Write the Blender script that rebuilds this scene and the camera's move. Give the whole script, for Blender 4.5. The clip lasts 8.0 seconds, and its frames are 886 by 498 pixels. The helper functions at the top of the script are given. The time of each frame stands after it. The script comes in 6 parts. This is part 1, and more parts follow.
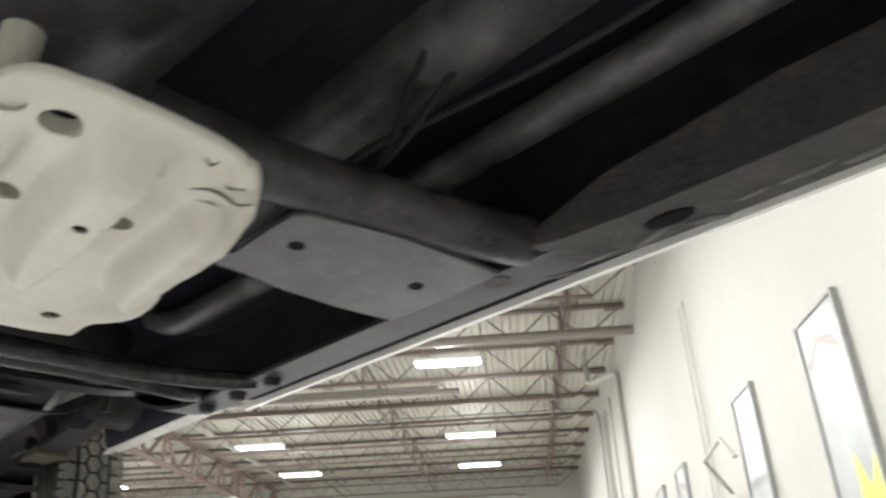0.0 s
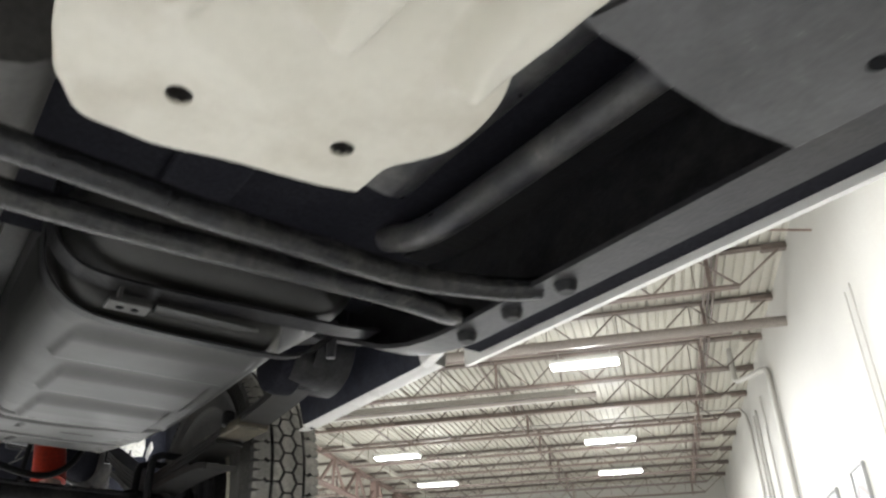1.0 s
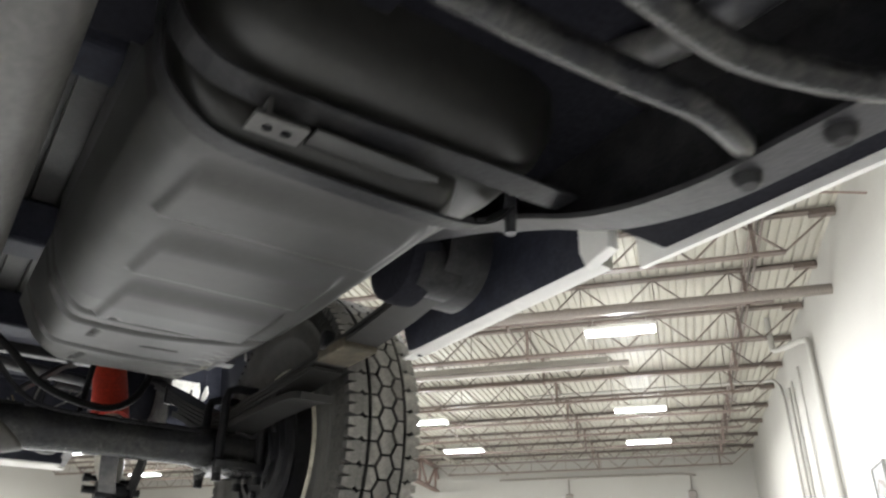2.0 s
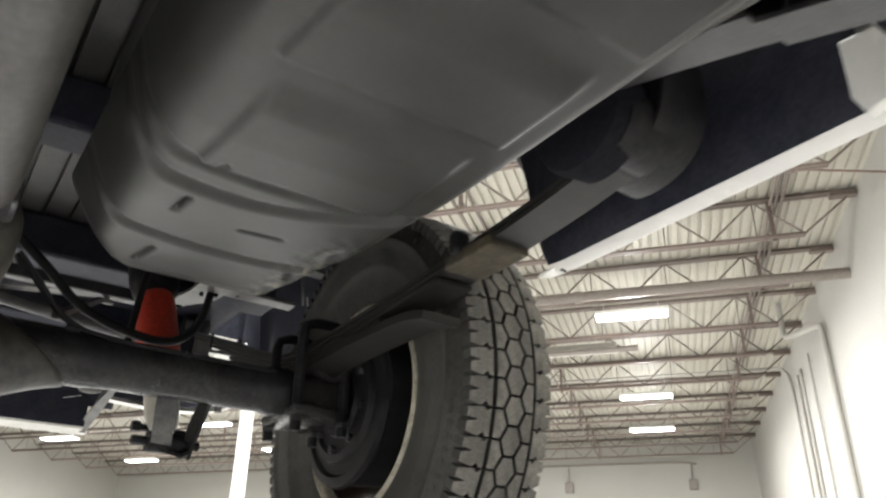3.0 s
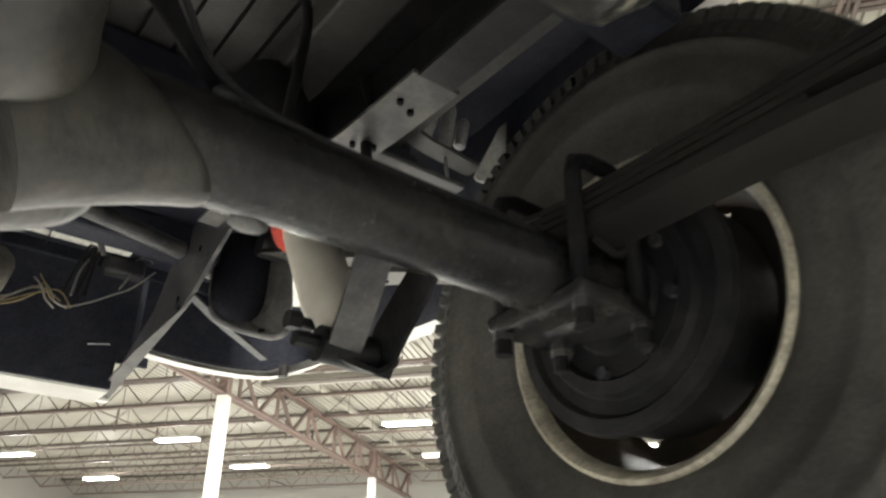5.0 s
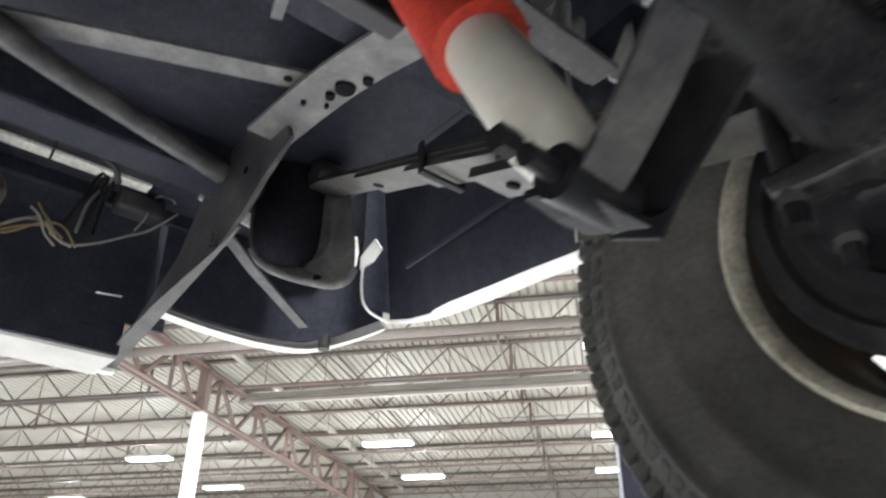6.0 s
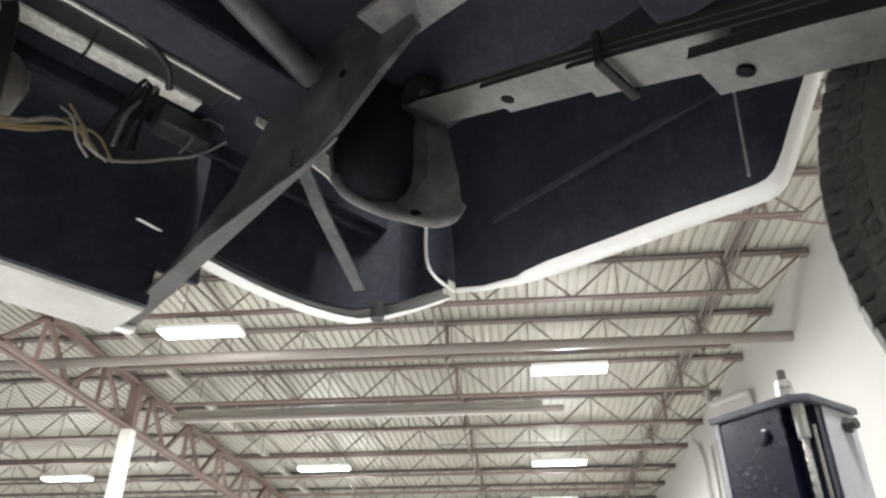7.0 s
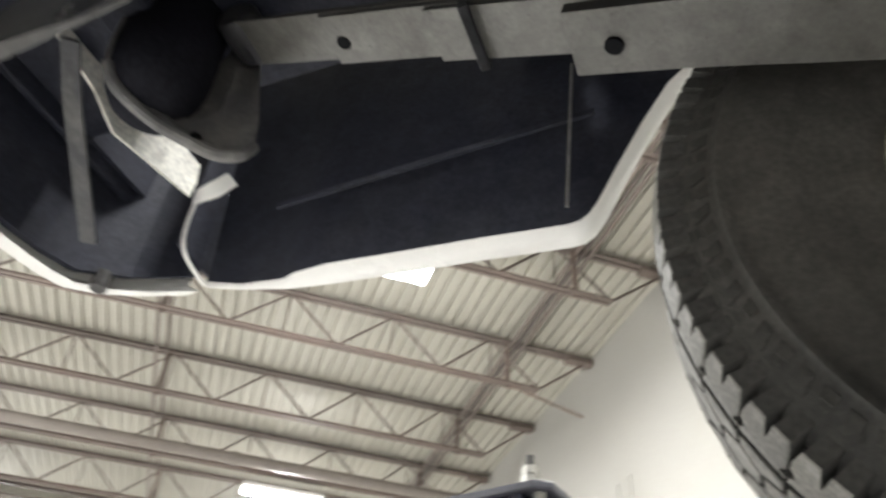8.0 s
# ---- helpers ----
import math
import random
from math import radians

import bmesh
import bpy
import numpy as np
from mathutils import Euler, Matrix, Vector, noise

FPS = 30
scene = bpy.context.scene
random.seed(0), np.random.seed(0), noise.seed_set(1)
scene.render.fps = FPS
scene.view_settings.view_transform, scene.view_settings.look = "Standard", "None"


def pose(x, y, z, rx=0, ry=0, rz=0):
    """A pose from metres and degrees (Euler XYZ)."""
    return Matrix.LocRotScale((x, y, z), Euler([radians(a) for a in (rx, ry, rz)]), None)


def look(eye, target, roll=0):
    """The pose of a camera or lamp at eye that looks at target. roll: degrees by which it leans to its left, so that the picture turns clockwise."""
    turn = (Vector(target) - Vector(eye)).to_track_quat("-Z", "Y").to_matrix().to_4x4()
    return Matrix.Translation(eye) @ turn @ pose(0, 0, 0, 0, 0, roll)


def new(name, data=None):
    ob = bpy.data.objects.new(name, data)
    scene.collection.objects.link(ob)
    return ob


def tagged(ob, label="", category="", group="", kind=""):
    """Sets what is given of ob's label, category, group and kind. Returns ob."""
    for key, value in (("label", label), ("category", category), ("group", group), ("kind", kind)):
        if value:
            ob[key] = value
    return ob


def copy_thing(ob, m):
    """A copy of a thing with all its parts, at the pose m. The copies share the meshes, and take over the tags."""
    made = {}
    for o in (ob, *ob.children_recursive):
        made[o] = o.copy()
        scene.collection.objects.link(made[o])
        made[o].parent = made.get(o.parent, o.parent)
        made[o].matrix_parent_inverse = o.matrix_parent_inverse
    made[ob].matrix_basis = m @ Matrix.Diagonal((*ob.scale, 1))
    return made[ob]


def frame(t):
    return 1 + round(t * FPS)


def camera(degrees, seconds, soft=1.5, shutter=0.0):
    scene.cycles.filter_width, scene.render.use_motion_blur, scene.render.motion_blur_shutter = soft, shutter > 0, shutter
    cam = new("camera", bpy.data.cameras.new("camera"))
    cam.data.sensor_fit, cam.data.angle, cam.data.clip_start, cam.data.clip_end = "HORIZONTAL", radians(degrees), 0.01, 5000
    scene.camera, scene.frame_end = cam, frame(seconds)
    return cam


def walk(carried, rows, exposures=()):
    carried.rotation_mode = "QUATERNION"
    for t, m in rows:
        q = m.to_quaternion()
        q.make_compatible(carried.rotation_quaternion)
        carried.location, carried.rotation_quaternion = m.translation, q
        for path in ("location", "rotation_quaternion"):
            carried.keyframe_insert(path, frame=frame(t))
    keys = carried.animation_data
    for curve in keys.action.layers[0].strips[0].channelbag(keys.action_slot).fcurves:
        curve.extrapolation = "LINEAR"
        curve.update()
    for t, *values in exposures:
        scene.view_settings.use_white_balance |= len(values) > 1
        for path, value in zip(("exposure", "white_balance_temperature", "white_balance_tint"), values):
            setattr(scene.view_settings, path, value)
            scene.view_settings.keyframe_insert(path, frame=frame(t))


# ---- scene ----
# ---- camera ----
cam = camera(61.3, 8.0, soft=2.4, shutter=0.4)
PATH = [
    (0, (-0.047, 0.846, 1.757), (-0.206, 2.616, 2.675), -2.1),
    (0.5, (-0.173, 0.933, 1.75), (-0.541, 2.656, 2.696), -1.7),
    (1, (-0.299, 1.074, 1.736), (-0.759, 2.773, 2.686), -0.9),
    (1.5, (-0.42, 1.18, 1.735), (-0.921, 2.879, 2.664), 0.0),
    (1.7, (-0.477, 1.226, 1.736), (-1.003, 2.932, 2.638), 0.6),
    (2.8, (-0.825, 1.467, 1.722), (-1.341, 3.196, 2.585), 0.8),
    (3, (-0.883, 1.529, 1.719), (-1.398, 3.261, 2.576), 0.8),
    (3.5, (-1.023, 1.667, 1.723), (-1.521, 3.405, 2.579), 0.7),
    (4, (-1.17, 1.778, 1.724), (-1.644, 3.52, 2.585), 0.5),
    (4.5, (-1.333, 1.881, 1.723), (-1.776, 3.62, 2.605), 0.2),
    (5, (-1.456, 1.995, 1.721), (-1.876, 3.729, 2.625), 0.3),
    (5.2, (-1.505, 2.06, 1.721), (-1.921, 3.788, 2.638), 0.4),
    (6.3, (-1.824, 2.332, 1.715), (-2.141, 4.049, 2.691), 0.5),
    (6.5, (-1.897, 2.377, 1.713), (-2.186, 4.091, 2.701), 0.6),
    (7, (-2.008, 2.457, 1.705), (-2.192, 4.165, 2.728), 0.3),
    (7.5, (-2.019, 2.56, 1.68), (-2.008, 4.183, 2.848), 2.4),
    (8, (-2.009, 2.678, 1.641), (-1.613, 4.125, 2.964), 4.0),
]
EXPOSURES = [(0, 0.23, 6450, 11), (1.5, 0.60, 6250, 12), (3.0, 0.60, 6500, 12), (4.0, 0.78, 6350, 11), (4.5, 0.34, 7200, 10), (5.2, 0.75, 6500, 10), (6.3, 0.70, 6050, 14), (7.0, 0.38, 6300, 13), (7.5, 0.25, 6550, 12), (8.0, 0.35, 6450, 12)]
walk(cam, [(t, look(eye, target, roll)) for t, eye, target, roll in PATH], EXPOSURES)

# ---- world ----
world = bpy.data.worlds.new("world")
scene.world = world
world.use_nodes = True
world.node_tree.nodes["Background"].inputs[0].default_value = (0.5, 0.5, 0.48, 1)
world.node_tree.nodes["Background"].inputs[1].default_value = 0.05

LAMP_POWER = 270.0
SIDE_FILL_POWER = 105.0
LAMP_COLOUR = (0.985, 1.0, 0.985)


# ---- helpers of this scene ----
def part(name, bm, material, parent=None, label="", smooth=False):
    """One mesh object out of a bmesh, under a thing or a part."""
    me = bpy.data.meshes.new(name)
    bmesh.ops.recalc_face_normals(bm, faces=bm.faces)
    bm.to_mesh(me)
    bm.free()
    me.materials.append(material)
    if smooth:
        me.polygons.foreach_set("use_smooth", [True] * len(me.polygons))
        me.set_sharp_from_angle(angle=radians(smooth if smooth > 1 else 35))
    ob = new(name, me)
    if parent:
        ob.parent = parent
    if label:
        ob["label"] = label
    return ob


def thing(name, m, label, category, group="", kind=""):
    ob = new(name)
    ob.empty_display_size = 0.1
    ob.matrix_basis = m
    return tagged(ob, label, category, group, kind)


def box(bm, x0, x1, y0, y1, z0, z1, bevel=0.0, m=None):
    """A box, its edges bevelled."""
    vs = [bm.verts.new((x, y, z)) for x in (x0, x1) for y in (y0, y1) for z in (z0, z1)]
    faces = [bm.faces.new([vs[i] for i in q]) for q in ((0, 1, 3, 2), (4, 6, 7, 5), (0, 4, 5, 1), (2, 3, 7, 6), (0, 2, 6, 4), (1, 5, 7, 3))]
    edges = list({e for f in faces for e in f.edges})
    out = vs
    if bevel:
        got = bmesh.ops.bevel(bm, geom=edges, offset=bevel, segments=2, affect="EDGES", profile=0.5)
        out = list({v for f in got["faces"] for v in f.verts} | {v for v in vs if v.is_valid})
    if m is not None:
        bmesh.ops.transform(bm, matrix=m, verts=out)
    return out


def smooth_line(pts, n=6):
    """A rounder line through the points (Catmull-Rom)."""
    p = [Vector(q) for q in pts]
    p = [2 * p[0] - p[1], *p, 2 * p[-1] - p[-2]]
    out = []
    for i in range(1, len(p) - 2):
        for k in range(n):
            t = k / n
            out.append(0.5 * (2 * p[i] + (p[i + 1] - p[i - 1]) * t + (2 * p[i - 1] - 5 * p[i] + 4 * p[i + 1] - p[i + 2]) * t * t
                              + (3 * p[i] - p[i - 1] - 3 * p[i + 1] + p[i + 2]) * t ** 3))
    return out + [p[-2]]


def sweep(bm, pts, section, up=(0, 0, 1), scale=None):
    """A closed section (right, up) swept along a line, with capped ends."""
    pts = [Vector(p) for p in pts]
    rings = []
    right = None
    for i, p in enumerate(pts):
        d = (pts[min(i + 1, len(pts) - 1)] - pts[max(i - 1, 0)]).normalized()
        r = d.cross(Vector(up)) if right is None else right - d * right.dot(d)
        if r.length < 1e-4:
            r = d.orthogonal()
        right = r.normalized()
        u = right.cross(d)
        k = scale[i] if scale else 1.0
        rings.append([bm.verts.new(p + right * a * k + u * b * k) for a, b in section])
    n = len(section)
    for a, b in zip(rings, rings[1:]):
        for j in range(n):
            bm.faces.new((a[j], a[(j + 1) % n], b[(j + 1) % n], b[j]))
    bm.faces.new(rings[0][::-1])
    bm.faces.new(rings[-1])
    return rings


def disc(r, n=12):
    return [(r * math.cos(2 * math.pi * i / n), r * math.sin(2 * math.pi * i / n)) for i in range(n)]


def tube(bm, pts, r, n=10, scale=None):
    return sweep(bm, pts, disc(r, n), scale=scale)


def bar(bm, pts, w, h):
    """A flat bar along a line: w across, h high."""
    return sweep(bm, pts, [(-w / 2, -h / 2), (w / 2, -h / 2), (w / 2, h / 2), (-w / 2, h / 2)])


def lathe(bm, profile, centre, axis="x", n=40, closed=False):
    """A profile of (along the axis, radius) turned round the axis."""
    c = Vector(centre)
    rings = []
    for i in range(n):
        a = 2 * math.pi * i / n
        ring = []
        for along, r in profile:
            p, q = r * math.cos(a), r * math.sin(a)
            v = {"x": (along, p, q), "y": (p, along, q), "z": (p, q, along)}[axis]
            ring.append(bm.verts.new(c + Vector(v)))
        rings.append(ring)
    m = len(profile)
    for i in range(n):
        a, b = rings[i], rings[(i + 1) % n]
        for j in range(m if closed else m - 1):
            bm.faces.new((a[j], a[(j + 1) % m], b[(j + 1) % m], b[j]))
    if not closed:
        for j in (0, m - 1):
            if profile[j][1] > 1e-4:
                bm.faces.new([r[j] for r in rings])
        bmesh.ops.remove_doubles(bm, verts=bm.verts, dist=1e-5)


def plate(bm, outline, axis, a, b, bevel=0.0):
    """An outline in the plane across the axis, given thickness from a to b."""
    def at(p, q, w):
        return {"x": (w, p, q), "y": (p, w, q), "z": (p, q, w)}[axis]
    lo = [bm.verts.new(at(p, q, a)) for p, q in outline]
    hi = [bm.verts.new(at(p, q, b)) for p, q in outline]
    n = len(outline)
    faces = [bm.faces.new(lo[::-1]), bm.faces.new(hi)]
    faces += [bm.faces.new((lo[i], lo[(i + 1) % n], hi[(i + 1) % n], hi[i])) for i in range(n)]
    if bevel:
        edges = list({e for e in faces[0].edges} | {e for e in faces[1].edges})
        bmesh.ops.bevel(bm, geom=edges, offset=bevel, segments=2, affect="EDGES", profile=0.5)


def loft(bm, rings, cap=True):
    rows = [[bm.verts.new(p) for p in ring] for ring in rings]
    n = len(rows[0])
    for a, b in zip(rows, rows[1:]):
        for j in range(n):
            bm.faces.new((a[j], a[(j + 1) % n], b[(j + 1) % n], b[j]))
    if cap:
        bm.faces.new(rows[0][::-1])
        bm.faces.new(rows[-1])
    return rows


def rounded(x0, x1, z0, z1, r, n=5):
    """A rounded rectangle as (x, z) points."""
    out = []
    for cx, cz, a0 in ((x1 - r, z1 - r, 0), (x0 + r, z1 - r, 90), (x0 + r, z0 + r, 180), (x1 - r, z0 + r, 270)):
        for k in range(n + 1):
            a = radians(a0 + 90 * k / n)
            out.append((cx + r * math.cos(a), cz + r * math.sin(a)))
    return out


# ---- materials ----
def material(name, colour, rough=0.6, metal=0.0, spots=None, amount=0.5, scale=8.0, fine=120.0, bump=0.15, depth=0.002, grain=0.12,
             coat=0.0, emit=0.0, stain_at=0.5, vary=0.0, spec=0.5, blotch=0.0, dust=None):
    """A painted, metal or rubber surface: a base colour, stains of a second colour, fine grain and relief."""
    ma = bpy.data.materials.new(name)
    ma.use_nodes = True
    nt = ma.node_tree
    b = nt.nodes["Principled BSDF"]
    link = nt.links.new
    co = nt.nodes.new("ShaderNodeTexCoord")
    big = nt.nodes.new("ShaderNodeTexNoise")
    big.inputs["Scale"].default_value, big.inputs["Detail"].default_value, big.inputs["Roughness"].default_value = scale, 8, 0.65
    small = nt.nodes.new("ShaderNodeTexNoise")
    small.inputs["Scale"].default_value, small.inputs["Detail"].default_value = fine, 4
    link(co.outputs["Object"], big.inputs["Vector"])
    link(co.outputs["Object"], small.inputs["Vector"])
    ramp = nt.nodes.new("ShaderNodeMapRange")
    ramp.inputs["From Min"].default_value, ramp.inputs["From Max"].default_value = stain_at - 0.08, stain_at + 0.16
    link(big.outputs["Fac"], ramp.inputs["Value"])
    k = nt.nodes.new("ShaderNodeMath")
    k.operation = "MULTIPLY"
    k.inputs[1].default_value = amount
    link(ramp.outputs["Result"], k.inputs[0])
    mix = nt.nodes.new("ShaderNodeMix")
    mix.data_type = "RGBA"
    mix.inputs["A"].default_value = (*colour, 1)
    mix.inputs["B"].default_value = (*(spots or [c * 0.6 for c in colour]), 1)
    link(k.outputs[0], mix.inputs["Factor"])
    hsv = nt.nodes.new("ShaderNodeHueSaturation")
    val = nt.nodes.new("ShaderNodeMapRange")
    val.inputs["From Min"].default_value, val.inputs["From Max"].default_value = 0.3, 0.7
    val.inputs["To Min"].default_value, val.inputs["To Max"].default_value = 1 - grain * 2, 1 + grain * 2
    link(small.outputs["Fac"], val.inputs["Value"])
    last = val.outputs["Result"]
    colour_out = mix.outputs["Result"]
    if blotch:
        mid = nt.nodes.new("ShaderNodeTexNoise")
        mid.inputs["Scale"].default_value, mid.inputs["Detail"].default_value, mid.inputs["Distortion"].default_value = 38, 5, 0.6
        link(co.outputs["Object"], mid.inputs["Vector"])
        mr = nt.nodes.new("ShaderNodeMapRange")
        mr.inputs["From Min"].default_value, mr.inputs["From Max"].default_value = 0.32, 0.68
        mr.inputs["To Min"].default_value, mr.inputs["To Max"].default_value = 1 - blotch, 1 + blotch
        link(mid.outputs["Fac"], mr.inputs["Value"])
        mm = nt.nodes.new("ShaderNodeMath")
        mm.operation = "MULTIPLY"
        link(last, mm.inputs[0])
        link(mr.outputs["Result"], mm.inputs[1])
        last = mm.outputs[0]
    if dust:
        speck = nt.nodes.new("ShaderNodeTexNoise")
        speck.inputs["Scale"].default_value, speck.inputs["Detail"].default_value, speck.inputs["Roughness"].default_value = 75, 6, 0.75
        link(co.outputs["Object"], speck.inputs["Vector"])
        sr = nt.nodes.new("ShaderNodeMapRange")
        sr.inputs["From Min"].default_value, sr.inputs["From Max"].default_value = 0.60, 0.70
        sr.inputs["To Max"].default_value = 0.6
        link(speck.outputs["Fac"], sr.inputs["Value"])
        dm = nt.nodes.new("ShaderNodeMix")
        dm.data_type = "RGBA"
        dm.inputs["B"].default_value = (*dust, 1)
        link(colour_out, dm.inputs["A"])
        link(sr.outputs["Result"], dm.inputs["Factor"])
        colour_out = dm.outputs["Result"]
    if vary:
        info = nt.nodes.new("ShaderNodeObjectInfo")
        each = nt.nodes.new("ShaderNodeMapRange")
        each.inputs["To Min"].default_value, each.inputs["To Max"].default_value = 1 - vary, 1 + vary
        link(info.outputs["Random"], each.inputs["Value"])
        both = nt.nodes.new("ShaderNodeMath")
        both.operation = "MULTIPLY"
        link(last, both.inputs[0])
        link(each.outputs["Result"], both.inputs[1])
        last = both.outputs[0]
    link(last, hsv.inputs["Value"])
    link(colour_out, hsv.inputs["Color"])
    link(hsv.outputs["Color"], b.inputs["Base Color"])
    rg = nt.nodes.new("ShaderNodeMapRange")
    rg.inputs["To Min"].default_value, rg.inputs["To Max"].default_value = max(0.05, rough - 0.15), min(1, rough + 0.15)
    link(big.outputs["Fac"], rg.inputs["Value"])
    link(rg.outputs["Result"], b.inputs["Roughness"])
    b.inputs["Metallic"].default_value = metal
    b.inputs["Specular IOR Level"].default_value = spec
    b.inputs["Coat Weight"].default_value = coat
    if bump:
        add = nt.nodes.new("ShaderNodeMath")
        add.operation = "ADD"
        link(big.outputs["Fac"], add.inputs[0])
        link(small.outputs["Fac"], add.inputs[1])
        bp = nt.nodes.new("ShaderNodeBump")
        bp.inputs["Strength"].default_value, bp.inputs["Distance"].default_value = bump, depth
        link(add.outputs[0], bp.inputs["Height"])
        link(bp.outputs["Normal"], b.inputs["Normal"])
    if emit:
        b.inputs["Emission Color"].default_value = (*LAMP_COLOUR, 1)
        b.inputs["Emission Strength"].default_value = emit
    return ma


M_WALL = material("white_wall_paint", (0.335, 0.324, 0.292), 0.7, spots=(0.325, 0.312, 0.276), amount=0.6, scale=0.8, fine=30, bump=0.15, grain=0.015)
M_FLOOR = material("concrete", (0.55, 0.545, 0.53), 0.4, spots=(0.42, 0.41, 0.395), amount=0.6, scale=0.7, fine=60, grain=0.08)
M_DECK = material("deck_paint", (0.385, 0.367, 0.310), 0.6, spots=(0.32, 0.30, 0.248), amount=0.5, scale=0.8, fine=30, grain=0.03)
M_JOIST = material("grey_brown_primer", (0.12, 0.098, 0.084), 0.6, spots=(0.16, 0.12, 0.10), amount=0.6, scale=1.5, fine=60, vary=0.3)
M_RED = material("brown_grey_primer", (0.15, 0.118, 0.10), 0.6, spots=(0.18, 0.128, 0.106), amount=0.7, scale=1.5, fine=60, vary=0.3)
M_OXIDE = material("red_oxide_primer", (0.19, 0.128, 0.105), 0.6, spots=(0.17, 0.135, 0.115), amount=0.7, scale=1.5, fine=60, vary=0.2)
M_PIPE = material("dull_pipe_paint", (0.19, 0.165, 0.142), 0.5, spots=(0.15, 0.125, 0.105), amount=0.5, scale=2, fine=60)
M_WHITE = material("white_pipe_paint", (0.78, 0.76, 0.70), 0.5, amount=0.15, scale=2, fine=60, grain=0.03)
M_LAMP = material("lamp_diffuser", (0.9, 0.9, 0.85), 0.4, emit=14.0, bump=0, grain=0)
M_LAMPBODY = material("lamp_housing", (0.75, 0.74, 0.7), 0.4, amount=0.1, grain=0.02)
M_UNDER = material("dusty_black_underseal", (0.021, 0.0225, 0.033), 0.6, spots=(0.035, 0.036, 0.044), amount=0.6, scale=9, fine=160, bump=0.12, depth=0.003, spec=0.2, blotch=0.2)
M_FRAME = material("worn_black_frame_paint", (0.02975, 0.02975, 0.03325), 0.32, spots=(0.09625, 0.09275, 0.084), amount=0.8, scale=13, fine=200, bump=0.3, spec=0.35, blotch=0.25, grain=0.08, dust=(0.1575, 0.1487, 0.1313))
M_SHAFT = material("dusty_shaft_steel", (0.062, 0.059, 0.054), 0.5, spots=(0.045, 0.042, 0.038), amount=0.6, scale=8, fine=120, bump=0.15, blotch=0.08)
M_TUBE = material("glossy_dusty_tube", (0.014, 0.014, 0.0155), 0.22, spots=(0.045, 0.043, 0.038), amount=0.8, scale=20, fine=220, bump=0.3, spec=0.4, blotch=0.25)
M_RAIL = material("dusty_frame_steel", (0.085, 0.083, 0.082), 0.5, spots=(0.2, 0.19, 0.17), amount=0.8, scale=14, fine=200, bump=0.35, blotch=0.15, dust=(0.03, 0.03, 0.03), grain=0.06)
M_RAILDARK = material("worn_dark_rail_paint", (0.024, 0.0235, 0.026), 0.4, spots=(0.045, 0.044, 0.043), amount=0.8, scale=12, fine=200, bump=0.25, spec=0.35, blotch=0.15, grain=0.07)
M_SILL = material("matt_black_sill_coat", (0.012, 0.012, 0.016), 0.85, spots=(0.02, 0.02, 0.024), amount=0.6, scale=10, fine=160, bump=0.2, spec=0.06)
M_BARE = material("dusty_grey_steel", (0.08112, 0.07909, 0.07504), 0.5, metal=0.2, spots=(0.04462, 0.04259, 0.04056), amount=0.7, scale=16, fine=200, bump=0.3, blotch=0.06, grain=0.05)
M_TANK = material("grey_tank_plastic", (0.0168, 0.0164, 0.0147), 0.40, spots=(0.026, 0.0252, 0.0227), amount=0.75, scale=4, fine=150, bump=0.08, depth=0.0012, grain=0.06, blotch=0.10)
M_CAST = material("dusty_cast_iron", (0.062, 0.058, 0.048), 0.42, spots=(0.016, 0.015, 0.014), amount=0.95, scale=9, fine=90, bump=0.25, depth=0.004, blotch=0.2, grain=0.08, dust=(0.02, 0.019, 0.017))
M_BEDFLOOR = material("grey_bed_steel", (0.04116, 0.04038, 0.03763), 0.5, spots=(0.02352, 0.02274, 0.02117), amount=0.6, scale=5, fine=160, bump=0.2, blotch=0.2)
M_POSTGREY = material("pale_grey_powder_coat", (0.42, 0.42, 0.44), 0.35, spots=(0.37, 0.37, 0.40), amount=0.3, scale=9, fine=160, bump=0.05, grain=0.02)
M_MUFFLER = material("dusty_muffler_steel", (0.15, 0.138, 0.115), 0.55, metal=0.2, spots=(0.08, 0.07, 0.058), amount=0.6, scale=9, fine=160, bump=0.2, blotch=0.15)
M_CREAM = material("cream_skid_paint", (0.5623, 0.5386, 0.4633), 0.36, spots=(0.3643, 0.3247, 0.2534), amount=0.6, scale=9, fine=120, bump=0.06, grain=0.012, stain_at=0.60)
M_BODY = material("white_body_paint", (0.82, 0.81, 0.77), 0.25, spots=(0.7, 0.68, 0.62), amount=0.2, scale=6, fine=200, bump=0.03, grain=0.01, coat=0.4)
M_DULLWHITE = material("dusty_white_paint", (0.50, 0.49, 0.45), 0.5, spots=(0.36, 0.35, 0.31), amount=0.6, scale=7, fine=150, bump=0.1, grain=0.03)
M_WORNWHITE = material("chipped_white_paint", (0.84, 0.82, 0.74), 0.5, spots=(0.25, 0.21, 0.16), amount=0.7, scale=26, fine=150, bump=0.2, stain_at=0.64)
M_RUST = material("rust_brown_steel", (0.028, 0.025, 0.023), 0.6, spots=(0.062, 0.052, 0.044), amount=0.75, scale=16, fine=150, bump=0.5, depth=0.004, blotch=0.25, stain_at=0.54)
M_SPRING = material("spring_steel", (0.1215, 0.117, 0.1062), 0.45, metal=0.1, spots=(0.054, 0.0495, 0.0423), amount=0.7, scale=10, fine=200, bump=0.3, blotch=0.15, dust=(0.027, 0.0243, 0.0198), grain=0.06)
